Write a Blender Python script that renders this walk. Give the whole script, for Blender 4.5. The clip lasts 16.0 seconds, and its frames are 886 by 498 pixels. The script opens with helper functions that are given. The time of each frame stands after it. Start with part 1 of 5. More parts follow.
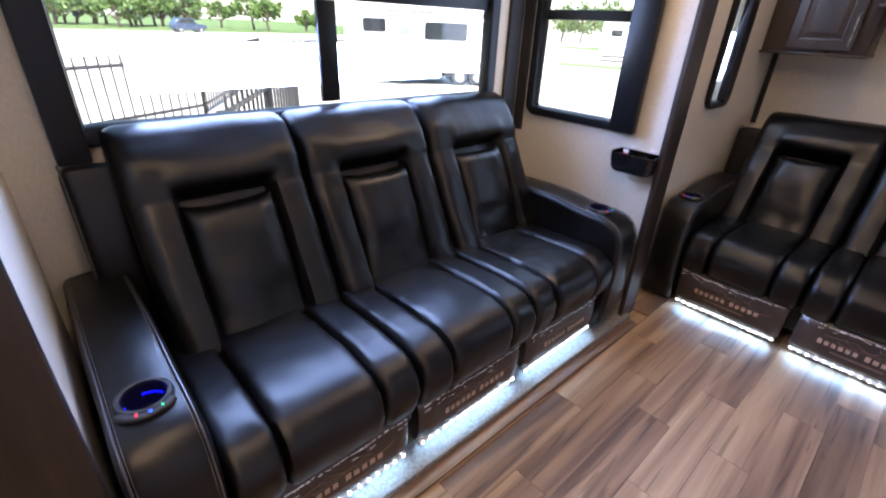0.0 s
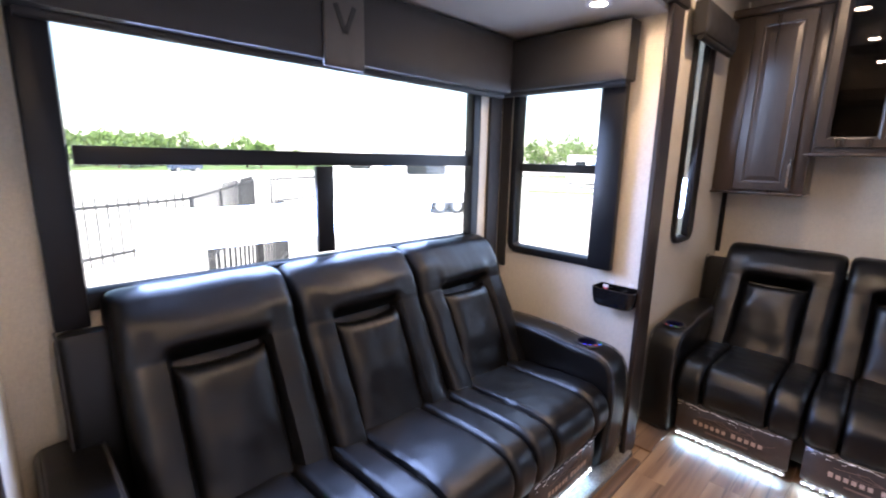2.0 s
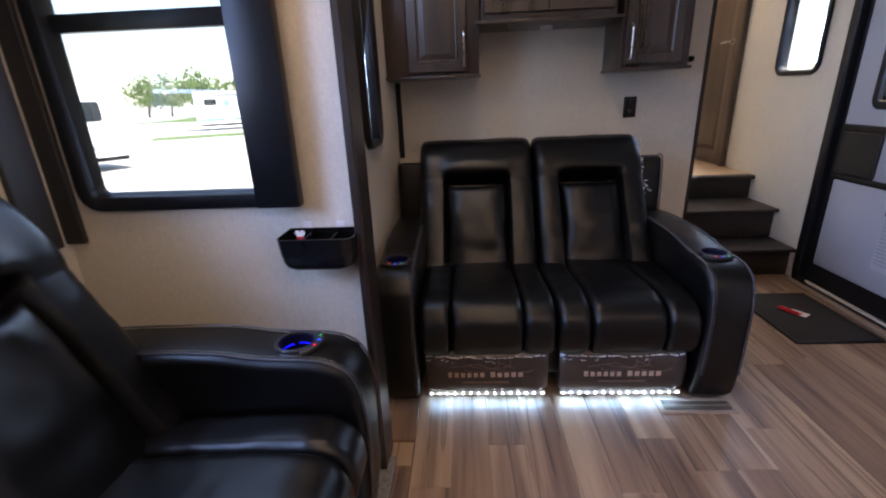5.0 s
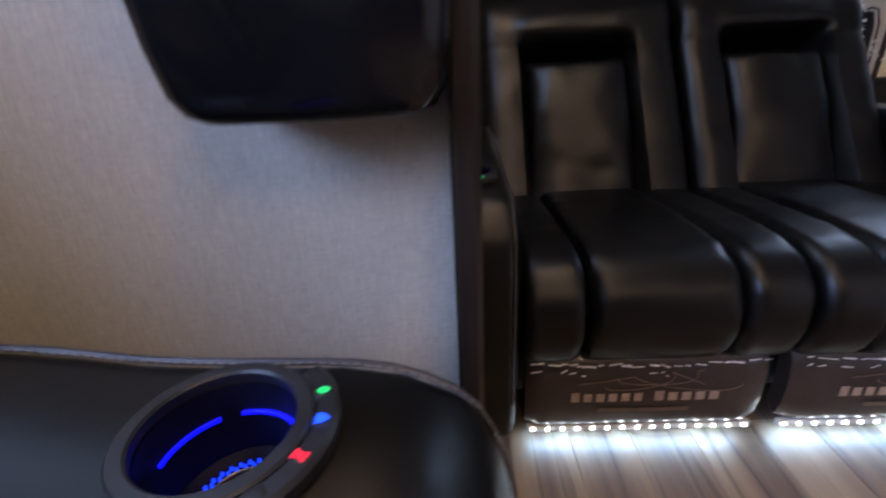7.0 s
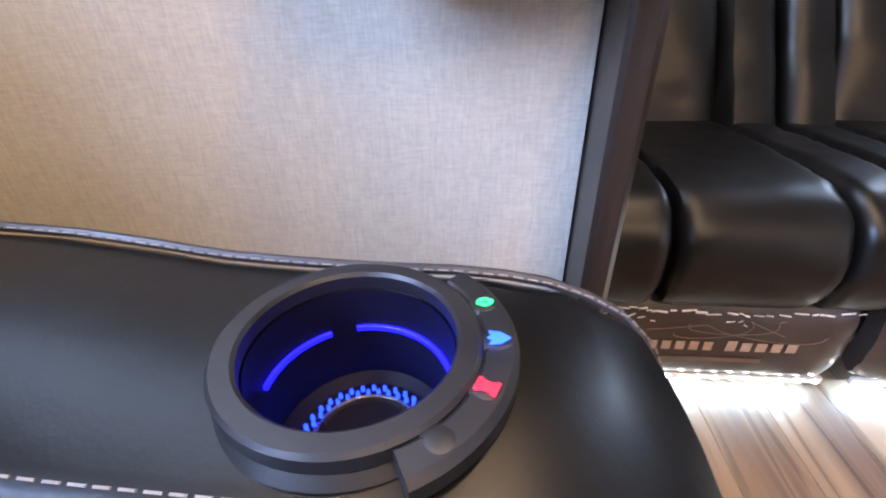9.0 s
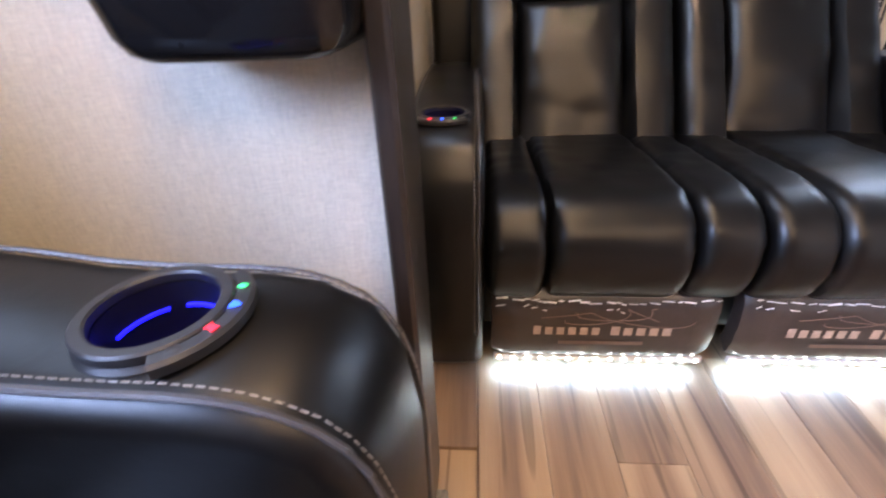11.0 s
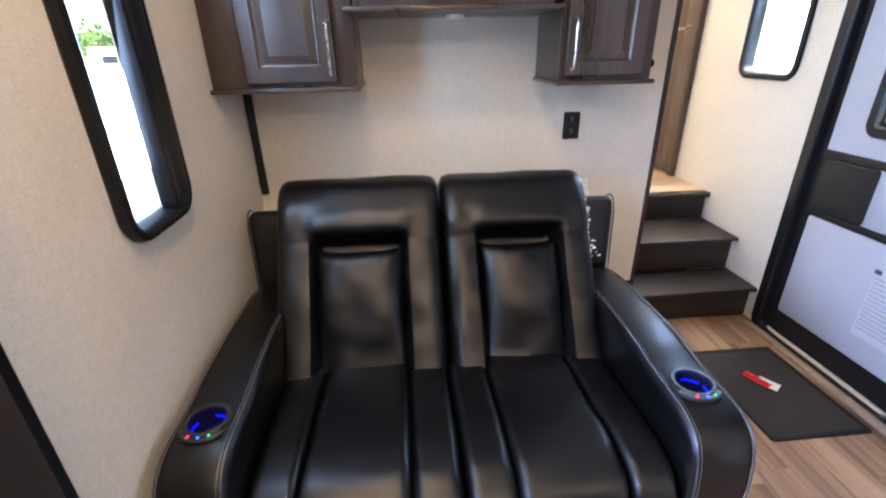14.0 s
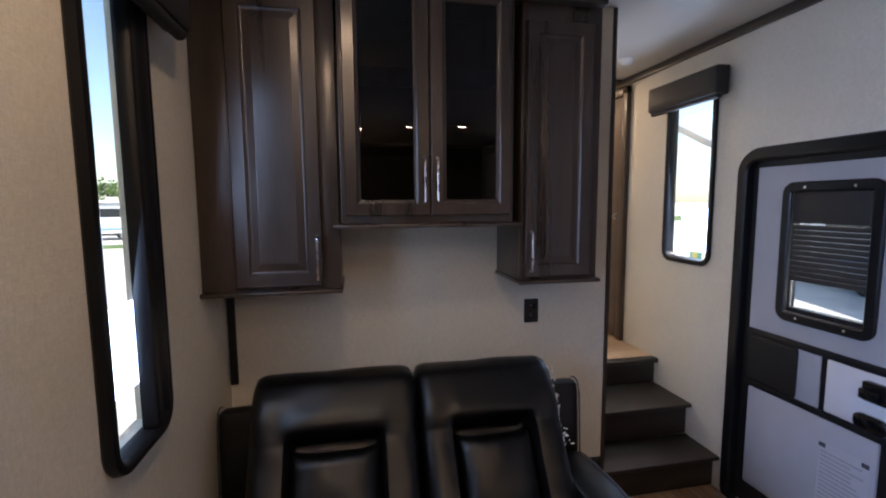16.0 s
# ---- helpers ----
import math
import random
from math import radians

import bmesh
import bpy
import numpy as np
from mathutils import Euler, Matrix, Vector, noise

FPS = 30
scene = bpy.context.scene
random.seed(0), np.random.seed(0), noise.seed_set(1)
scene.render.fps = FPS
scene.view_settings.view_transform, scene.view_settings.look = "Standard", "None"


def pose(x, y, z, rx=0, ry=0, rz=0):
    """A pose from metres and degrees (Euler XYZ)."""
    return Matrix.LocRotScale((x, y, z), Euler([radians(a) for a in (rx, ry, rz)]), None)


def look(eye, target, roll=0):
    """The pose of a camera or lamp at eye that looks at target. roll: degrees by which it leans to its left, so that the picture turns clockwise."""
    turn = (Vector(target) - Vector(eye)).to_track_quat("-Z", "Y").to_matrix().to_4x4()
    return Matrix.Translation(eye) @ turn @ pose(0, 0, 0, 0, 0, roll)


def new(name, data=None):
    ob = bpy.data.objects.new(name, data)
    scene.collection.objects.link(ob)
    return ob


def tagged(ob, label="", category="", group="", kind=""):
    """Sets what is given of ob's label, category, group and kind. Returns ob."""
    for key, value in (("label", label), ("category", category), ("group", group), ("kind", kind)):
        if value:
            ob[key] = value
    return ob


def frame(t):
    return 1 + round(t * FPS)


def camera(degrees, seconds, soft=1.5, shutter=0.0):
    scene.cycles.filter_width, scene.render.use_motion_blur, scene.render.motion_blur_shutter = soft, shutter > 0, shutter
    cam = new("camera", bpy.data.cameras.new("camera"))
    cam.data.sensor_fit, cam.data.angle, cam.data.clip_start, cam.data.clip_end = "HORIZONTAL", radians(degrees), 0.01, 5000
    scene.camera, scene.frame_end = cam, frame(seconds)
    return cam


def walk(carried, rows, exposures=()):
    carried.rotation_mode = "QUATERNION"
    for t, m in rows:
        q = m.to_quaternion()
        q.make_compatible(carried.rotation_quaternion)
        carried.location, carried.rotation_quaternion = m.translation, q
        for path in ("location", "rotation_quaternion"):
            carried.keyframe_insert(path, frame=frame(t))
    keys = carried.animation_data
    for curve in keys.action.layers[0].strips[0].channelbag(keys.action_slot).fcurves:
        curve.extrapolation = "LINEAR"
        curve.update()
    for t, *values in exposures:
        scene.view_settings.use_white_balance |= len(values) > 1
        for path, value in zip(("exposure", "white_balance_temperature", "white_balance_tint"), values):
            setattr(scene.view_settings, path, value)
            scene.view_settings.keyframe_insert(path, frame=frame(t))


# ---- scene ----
cam = camera(89.5, 16.0, 2.0, 0.4)
PATH = [
    (0, (2.036, 1.25, 1.463), (3.258, 2.552, 0.562), 2.6),
    (0.5, (2.013, 1.283, 1.573), (3.27, 2.59, 0.73), 3.7),
    (1, (2.004, 1.268, 1.572), (3.295, 2.639, 0.896), 2.9),
    (1.5, (1.994, 1.252, 1.572), (3.308, 2.676, 1.075), 2.0),
    (2, (2.0, 1.263, 1.572), (3.382, 2.654, 1.175), 1.2),
    (2.5, (2.042, 1.339, 1.571), (3.64, 2.489, 1.216), -0.9),
    (3, (2.128, 1.481, 1.572), (3.969, 2.137, 1.148), -0.9),
    (3.5, (2.314, 1.521, 1.507), (4.225, 1.85, 1.016), -2.6),
    (4, (2.491, 1.616, 1.422), (4.389, 1.769, 0.811), -2.2),
    (4.2, (2.576, 1.674, 1.386), (4.475, 1.814, 0.775), -2.2),
    (6.5, (3.686, 1.932, 1.069), (5.52, 1.964, 0.271), -3.1),
    (7, (3.837, 2.106, 0.878), (5.66, 2.175, 0.058), -3.0),
    (7.5, (3.881, 2.207, 0.814), (5.677, 2.308, -0.061), -1.5),
    (8, (3.899, 2.231, 0.787), (5.64, 2.325, -0.193), -0.3),
    (10.5, (3.848, 2.079, 0.857), (5.538, 2.228, -0.203), -1.3),
    (11, (3.777, 2.006, 0.886), (5.485, 2.154, -0.144), -2.5),
    (11.5, (3.774, 1.887, 1.049), (5.459, 1.886, -0.029), -3.9),
    (12, (3.759, 1.79, 1.277), (5.294, 1.714, -0.003), -7.8),
    (12.5, (3.75, 1.672, 1.378), (5.301, 1.559, 0.119), -4.9),
    (13, (3.794, 1.574, 1.413), (5.447, 1.464, 0.292), -2.5),
    (13.5, (3.819, 1.532, 1.463), (5.567, 1.436, 0.497), -2.3),
    (14, (3.828, 1.522, 1.512), (5.649, 1.378, 0.697), -1.2),
    (14.5, (3.831, 1.521, 1.568), (5.705, 1.302, 0.903), 0.0),
    (15, (3.822, 1.534, 1.632), (5.741, 1.298, 1.122), -0.1),
    (15.5, (3.804, 1.564, 1.689), (5.757, 1.277, 1.37), -0.2),
    (16, (3.781, 1.625, 1.727), (5.733, 1.239, 1.523), -0.4),
]
walk(cam, [(t, look(eye, target, roll)) for t, eye, target, roll in PATH],
     [(0, 1.85, 6500, 12), (2.0, 2.2, 6500, 12), (4.2, 1.8, 6500, 12), (6.5, 0.8, 6600, 11), (7.0, 1.25, 6700, 11), (7.5, 2.4, 7100, 8), (8.0, 2.65, 7200, 8), (10.5, 2.8, 7200, 11), (11.0, 2.8, 7300, 10), (11.5, 2.85, 7200, 11),
      (12.5, 3.1, 7200, 8), (13.0, 3.1, 6550, 7), (13.5, 3.15, 6350, 6), (14.0, 2.9, 6300, 6), (14.5, 2.6, 6300, 7), (15.0, 2.25, 6400, 9), (15.5, 1.7, 6450, 10), (16.0, 1.2, 6450, 9)])

# ---------------------------------------------------------------- world, sun, lamps
GROUND = -1.05
world = bpy.data.worlds.new("sky")
scene.world = world
world.use_nodes = True
wn = world.node_tree.nodes
sky = wn.new("ShaderNodeTexSky")
sky.sky_type = "NISHITA"
sky.sun_disc = False
SUN_ELEV, SUN_ROT = radians(58), radians(200)
sky.sun_elevation, sky.sun_rotation = SUN_ELEV, SUN_ROT
wn["Background"].inputs["Strength"].default_value = 0.15
world.node_tree.links.new(sky.outputs[0], wn["Background"].inputs[0])

sun_data = bpy.data.lights.new("sun", "SUN")
sun_data.energy, sun_data.angle, sun_data.color = 4.5, radians(0.53), (1.0, 0.95, 0.88)
sun = new("sun", sun_data)
sun_dir = Vector((math.sin(SUN_ROT) * math.cos(SUN_ELEV), math.cos(SUN_ROT) * math.cos(SUN_ELEV), math.sin(SUN_ELEV)))
sun.matrix_world = look(sun_dir * 30, (0, 0, 0))


def area_lamp(name, place, target, sx, sy, watts, colour, shape="RECTANGLE", spread=180):
    data = bpy.data.lights.new(name, "AREA")
    data.shape, data.size, data.energy, data.color = shape, sx, watts, colour
    if shape in ("RECTANGLE", "ELLIPSE"):
        data.size_y = sy
    data.spread = radians(spread)
    ob = new(name, data)
    ob.matrix_world = look(place, target)
    return ob


WARM = (1.0, 0.70, 0.47)
COOL = (0.34, 0.62, 1.0)
DAY = (0.48, 0.64, 1.0)
# the sky's light in the openings
area_lamp("window_daylight", (3.02, 3.02, 1.58), (3.02, 0, 0.7), 1.4, 0.78, 19, (0.37, 0.52, 1.0), spread=120)
area_lamp("window_daylight", (4.277, 2.655, 1.5), (0, 2.61, 1.3), 0.48, 0.85, 1.2, DAY)
area_lamp("window_daylight", (5.02, 2.158, 1.745), (5.02, 0, 1.4), 0.28, 1.05, 3.5, DAY)
area_lamp("window_daylight", (6.27, -0.50, 1.85), (6.27, 3, 1.4), 0.28, 0.9, 4, DAY)
DOWN_W = 2.5
DOWNLIGHTS = [(4.55, 1.64), (3.46, 1.62), (2.25, 1.60), (1.35, 1.55), (1.62, 0.92), (1.72, 0.28)]

# ---------------------------------------------------------------- materials


def mat(name, colour, rough=0.5, metal=0.0, vary=0.12, scale=8.0, bump=0.0, bump_scale=60.0, coat=0.0, stretch=(1, 1, 1), rough_vary=0.08, spec=0.5, island=0.0):
    """A surface with large and small colour variation, uneven gloss and fine relief, at real-world size."""
    m = bpy.data.materials.new(name)
    m.use_nodes = True
    nt = m.node_tree
    n, l = nt.nodes, nt.links
    b = n["Principled BSDF"]
    b.inputs["Metallic"].default_value = metal
    b.inputs["Specular IOR Level"].default_value = spec
    b.inputs["Coat Weight"].default_value = coat
    b.inputs["Coat Roughness"].default_value = 0.15
    tc = n.new("ShaderNodeTexCoord")
    mp = n.new("ShaderNodeMapping")
    mp.inputs["Scale"].default_value = stretch
    l.new(tc.outputs["Object"], mp.inputs[0])
    big = n.new("ShaderNodeTexNoise")
    big.inputs["Scale"].default_value, big.inputs["Detail"].default_value = scale, 4
    l.new(mp.outputs[0], big.inputs["Vector"])
    fine = n.new("ShaderNodeTexNoise")
    fine.inputs["Scale"].default_value, fine.inputs["Detail"].default_value = bump_scale, 6
    l.new(mp.outputs[0], fine.inputs["Vector"])
    add = n.new("ShaderNodeMath")
    add.operation = "MULTIPLY_ADD"
    add.inputs[1].default_value = 0.4
    l.new(fine.outputs[0], add.inputs[0])
    l.new(big.outputs[0], add.inputs[2])
    ramp = n.new("ShaderNodeMapRange")
    ramp.inputs["From Min"].default_value, ramp.inputs["From Max"].default_value = 0.4, 1.0
    ramp.inputs["To Min"].default_value, ramp.inputs["To Max"].default_value = 1 - vary, 1 + vary
    l.new(add.outputs[0], ramp.inputs[0])
    mul = n.new("ShaderNodeVectorMath")
    mul.operation = "SCALE"
    mul.inputs[0].default_value = colour
    l.new(ramp.outputs[0], mul.inputs["Scale"])
    l.new(mul.outputs[0], b.inputs["Base Color"])
    rr = n.new("ShaderNodeMapRange")
    rr.inputs["From Min"].default_value, rr.inputs["From Max"].default_value = 0.3, 0.7
    rr.inputs["To Min"].default_value, rr.inputs["To Max"].default_value = max(rough - rough_vary, 0.02), min(rough + rough_vary, 1)
    l.new(big.outputs[0], rr.inputs[0])
    l.new(rr.outputs[0], b.inputs["Roughness"])
    if bump:
        bp = n.new("ShaderNodeBump")
        bp.inputs["Strength"].default_value, bp.inputs["Distance"].default_value = bump, 0.004
        l.new(fine.outputs[0], bp.inputs["Height"])
        l.new(bp.outputs[0], b.inputs["Normal"])
    return m


def wood(name, dark, light, rough=0.4, axis="x", coat=0.0, ring=9.0, random_tone=0.0, bump=0.12):
    """Grained wood: long fibres along one axis, broad cathedral bands and a tone of its own for each piece."""
    m = bpy.data.materials.new(name)
    m.use_nodes = True
    nt = m.node_tree
    n, l = nt.nodes, nt.links
    b = n["Principled BSDF"]
    b.inputs["Coat Weight"].default_value = coat
    b.inputs["Coat Roughness"].default_value = 0.2
    tc = n.new("ShaderNodeTexCoord")
    info = n.new("ShaderNodeObjectInfo")
    shift = n.new("ShaderNodeVectorMath")
    shift.operation = "SCALE"
    shift.inputs[0].default_value = (17.0, 9.0, 5.0)
    l.new(info.outputs["Random"], shift.inputs["Scale"])
    addv = n.new("ShaderNodeVectorMath")
    l.new(tc.outputs["Object"], addv.inputs[0])
    l.new(shift.outputs[0], addv.inputs[1])
    mp = n.new("ShaderNodeMapping")
    mp.inputs["Scale"].default_value = {"x": (0.09, 1, 1), "y": (1, 0.09, 1), "z": (1, 1, 0.09)}[axis]
    l.new(addv.outputs[0], mp.inputs[0])
    band = n.new("ShaderNodeTexNoise")
    band.inputs["Scale"].default_value, band.inputs["Detail"].default_value, band.inputs["Distortion"].default_value = ring, 3, 0.6
    l.new(mp.outputs[0], band.inputs["Vector"])
    fib = n.new("ShaderNodeTexNoise")
    fib.inputs["Scale"].default_value, fib.inputs["Detail"].default_value = 140, 6
    l.new(mp.outputs[0], fib.inputs["Vector"])
    mix = n.new("ShaderNodeMath")
    mix.operation = "MULTIPLY_ADD"
    mix.inputs[1].default_value = 0.35
    l.new(fib.outputs[0], mix.inputs[0])
    l.new(band.outputs[0], mix.inputs[2])
    tone = n.new("ShaderNodeMath")
    tone.operation = "MULTIPLY_ADD"
    tone.inputs[1].default_value = random_tone
    l.new(info.outputs["Random"], tone.inputs[0])
    l.new(mix.outputs[0], tone.inputs[2])
    cr = n.new("ShaderNodeValToRGB")
    lo, hi = 0.46, 0.90 + random_tone * 0.75
    cr.color_ramp.elements[0].position, cr.color_ramp.elements[0].color = lo / 1.5, (*dark, 1)
    cr.color_ramp.elements[1].position, cr.color_ramp.elements[1].color = min(hi / 1.5, 1), (*light, 1)
    sc = n.new("ShaderNodeMath")
    sc.operation = "DIVIDE"
    sc.inputs[1].default_value = 1.5
    l.new(tone.outputs[0], sc.inputs[0])
    l.new(sc.outputs[0], cr.inputs[0])
    l.new(cr.outputs[0], b.inputs["Base Color"])
    rr = n.new("ShaderNodeMapRange")
    rr.inputs["To Min"].default_value, rr.inputs["To Max"].default_value = rough - 0.1, rough + 0.1
    l.new(band.outputs[0], rr.inputs[0])
    l.new(rr.outputs[0], b.inputs["Roughness"])
    bp = n.new("ShaderNodeBump")
    bp.inputs["Strength"].default_value, bp.inputs["Distance"].default_value = bump, 0.002
    l.new(fib.outputs[0], bp.inputs["Height"])
    l.new(bp.outputs[0], b.inputs["Normal"])
    return m


def vinyl_plank(name, axis_scale):
    """Printed wood-look vinyl: a tone of its own for each plank, long cream and taupe streaks, dark grain lines, fine fibres."""
    m = bpy.data.materials.new(name)
    m.use_nodes = True
    nt = m.node_tree
    n, l = nt.nodes, nt.links
    b = n["Principled BSDF"]
    tc = n.new("ShaderNodeTexCoord")
    info = n.new("ShaderNodeObjectInfo")
    shift = n.new("ShaderNodeVectorMath")
    shift.operation = "SCALE"
    shift.inputs[0].default_value = (31.0, 13.0, 7.0)
    l.new(info.outputs["Random"], shift.inputs["Scale"])
    place = n.new("ShaderNodeVectorMath")
    l.new(tc.outputs["Object"], place.inputs[0])
    l.new(shift.outputs[0], place.inputs[1])
    mp = n.new("ShaderNodeMapping")
    mp.inputs["Scale"].default_value = axis_scale
    l.new(place.outputs[0], mp.inputs[0])

    def noise_of(scale, detail, distortion):
        t = n.new("ShaderNodeTexNoise")
        t.inputs["Scale"].default_value, t.inputs["Detail"].default_value, t.inputs["Distortion"].default_value = scale, detail, distortion
        l.new(mp.outputs[0], t.inputs["Vector"])
        return t.outputs[0]

    def weigh(a, k, c):
        t = n.new("ShaderNodeMath")
        t.operation = "MULTIPLY_ADD"
        t.inputs[1].default_value = k
        l.new(a, t.inputs[0])
        if isinstance(c, float):
            t.inputs[2].default_value = c
        else:
            l.new(c, t.inputs[2])
        return t.outputs[0]

    fibre = noise_of(170, 5, 0.2)
    v = weigh(noise_of(10, 2, 0.8), 1.15, -0.38)
    v = weigh(noise_of(30, 2, 0.5), 0.26, v)
    v = weigh(fibre, 0.12, v)
    v = weigh(info.outputs["Random"], 0.36, v)
    cr = n.new("ShaderNodeValToRGB")
    e = cr.color_ramp.elements
    e[0].position, e[0].color = 0.18, (0.092, 0.055, 0.036, 1)
    e[1].position, e[1].color = 0.92, (0.484, 0.352, 0.220, 1)
    for pos, col in ((0.34, (0.167, 0.103, 0.069, 1)), (0.50, (0.264, 0.169, 0.106, 1)), (0.68, (0.370, 0.251, 0.157, 1))):
        k = e.new(pos)
        k.color = col
    l.new(v, cr.inputs[0])
    line = n.new("ShaderNodeMapRange")
    line.inputs["From Min"].default_value, line.inputs["From Max"].default_value = 0.60, 0.66
    line.inputs["To Min"].default_value, line.inputs["To Max"].default_value = 1.0, 0.62
    l.new(noise_of(26, 1, 1.2), line.inputs[0])
    mul = n.new("ShaderNodeVectorMath")
    mul.operation = "SCALE"
    l.new(cr.outputs[0], mul.inputs[0])
    l.new(line.outputs[0], mul.inputs["Scale"])
    l.new(mul.outputs[0], b.inputs["Base Color"])
    rr = n.new("ShaderNodeMapRange")
    rr.inputs["To Min"].default_value, rr.inputs["To Max"].default_value = 0.30, 0.50
    l.new(fibre, rr.inputs[0])
    l.new(rr.outputs[0], b.inputs["Roughness"])
    bp = n.new("ShaderNodeBump")
    bp.inputs["Strength"].default_value, bp.inputs["Distance"].default_value = 0.22, 0.002
    l.new(fibre, bp.inputs["Height"])
    l.new(bp.outputs[0], b.inputs["Normal"])
    return m


def glow(name, colour, strength):
    m = bpy.data.materials.new(name)
    m.use_nodes = True
    b = m.node_tree.nodes["Principled BSDF"]
    b.inputs["Base Color"].default_value = (*colour, 1)
    b.inputs["Emission Color"].default_value = (*colour, 1)
    b.inputs["Emission Strength"].default_value = strength
    return m


def glass(name, tint=(1, 1, 1), rough=0.0, clear=0.9):
    """Clear or tinted solid glass or film."""
    m = bpy.data.materials.new(name)
    m.use_nodes = True
    n, l = m.node_tree.nodes, m.node_tree.links
    b = n["Principled BSDF"]
    b.inputs["Base Color"].default_value = (*[c * clear for c in tint], 1)
    b.inputs["Transmission Weight"].default_value = 1.0
    b.inputs["Roughness"].default_value = rough
    b.inputs["IOR"].default_value = 1.45
    return m


def fabric_wall(name, colour):
    """Vinyl wall covering with a woven linen print."""
    m = mat(name, colour, rough=0.62, vary=0.05, scale=3.0, bump=0.0)
    n, l = m.node_tree.nodes, m.node_tree.links
    b = n["Principled BSDF"]
    tc = n.new("ShaderNodeTexCoord")
    outs = []
    for s in ((60, 60, 420), (380, 380, 46)):
        mp = n.new("ShaderNodeMapping")
        mp.inputs["Scale"].default_value = s
        l.new(tc.outputs["Object"], mp.inputs[0])
        nz = n.new("ShaderNodeTexNoise")
        nz.inputs["Scale"].default_value, nz.inputs["Detail"].default_value, nz.inputs["Distortion"].default_value = 1.0, 4, 0.9
        l.new(mp.outputs[0], nz.inputs["Vector"])
        outs.append(nz.outputs[0])
    add = n.new("ShaderNodeMath")
    l.new(outs[0], add.inputs[0])
    l.new(outs[1], add.inputs[1])
    ra = n.new("ShaderNodeMapRange")
    ra.inputs["From Min"].default_value, ra.inputs["From Max"].default_value = 0.7, 1.3
    ra.inputs["To Min"].default_value, ra.inputs["To Max"].default_value = 0.84, 1.09
    l.new(add.outputs[0], ra.inputs[0])
    old = b.inputs["Base Color"].links[0].from_socket
    sc = n.new("ShaderNodeVectorMath")
    sc.operation = "SCALE"
    l.new(old, sc.inputs[0])
    l.new(ra.outputs[0], sc.inputs["Scale"])
    l.new(sc.outputs[0], b.inputs["Base Color"])
    bp = n.new("ShaderNodeBump")
    bp.inputs["Strength"].default_value, bp.inputs["Distance"].default_value = 0.2, 0.001
    l.new(add.outputs[0], bp.inputs["Height"])
    l.new(bp.outputs[0], b.inputs["Normal"])
    return m


def leather_mat(name, colour, rough):
    """Bonded leather: pebbled grain, soft creases, uneven sheen."""
    m = mat(name, colour, rough=rough, vary=0.15, scale=5, rough_vary=0.05, spec=0.39, coat=0.06)
    m.node_tree.nodes["Principled BSDF"].inputs["Coat Roughness"].default_value = 0.28
    n, l = m.node_tree.nodes, m.node_tree.links
    b = n["Principled BSDF"]
    tc = n.new("ShaderNodeTexCoord")
    v = n.new("ShaderNodeTexVoronoi")
    v.inputs["Scale"].default_value = 420
    l.new(tc.outputs["Object"], v.inputs["Vector"])
    w = n.new("ShaderNodeTexNoise")
    w.inputs["Scale"].default_value, w.inputs["Detail"].default_value, w.inputs["Distortion"].default_value = 22, 3, 1.2
    l.new(tc.outputs["Object"], w.inputs["Vector"])
    b1 = n.new("ShaderNodeBump")
    b1.inputs["Strength"].default_value, b1.inputs["Distance"].default_value = 0.10, 0.0004
    l.new(v.outputs["Distance"], b1.inputs["Height"])
    b2 = n.new("ShaderNodeBump")
    b2.inputs["Strength"].default_value, b2.inputs["Distance"].default_value = 0.07, 0.006
    l.new(w.outputs[0], b2.inputs["Height"])
    l.new(b1.outputs[0], b2.inputs["Normal"])
    l.new(b2.outputs[0], b.inputs["Normal"])
    return m


WALL = fabric_wall("linen_vinyl", (0.66, 0.61, 0.505))
CEIL = mat("ceiling_vinyl", (0.52, 0.485, 0.44), 0.45, vary=0.04, scale=2, bump=0.1, bump_scale=200)
TRIM = wood("walnut_trim", (0.011, 0.008, 0.0065), (0.040, 0.029, 0.023), 0.36, "z", coat=0.08)
TRIMX = wood("walnut_trim_long", (0.011, 0.008, 0.0065), (0.043, 0.031, 0.024), 0.38, "x", coat=0.25)
CABI = wood("cabinet_wood", (0.018, 0.0125, 0.010), (0.058, 0.041, 0.031), 0.30, "z", coat=0.2, ring=6)
CABX = wood("cabinet_wood_long", (0.018, 0.0125, 0.010), (0.058, 0.041, 0.031), 0.30, "y", coat=0.2, ring=6)
PLANK = vinyl_plank("vinyl_plank", (0.055, 1, 1))
PLANKY = wood("vinyl_plank_upper", (0.24, 0.16, 0.10), (0.56, 0.415, 0.28), 0.42, "y", ring=7, random_tone=0.3, bump=0.2)
STEPW = wood("stair_wood", (0.012, 0.009, 0.0075), (0.038, 0.029, 0.023), 0.5, "y", ring=8)
DOORW = wood("passage_door_wood", (0.036, 0.025, 0.020), (0.095, 0.068, 0.054), 0.42, "z", ring=6)
LEATHER = leather_mat("black_leather", (0.0012, 0.0012, 0.0014), 0.37)
LEATHERB = leather_mat("black_leather_back", (0.0014, 0.0014, 0.0016), 0.42)
STITCH = mat("thread", (0.24, 0.225, 0.21), 0.7, vary=0.2, scale=200)
PIPING = mat("piping", (0.05, 0.05, 0.055), 0.35, vary=0.1)
CARPET = mat("grey_carpet", (0.20, 0.185, 0.165), 0.95, vary=0.5, scale=90, bump=1.0, bump_scale=260)
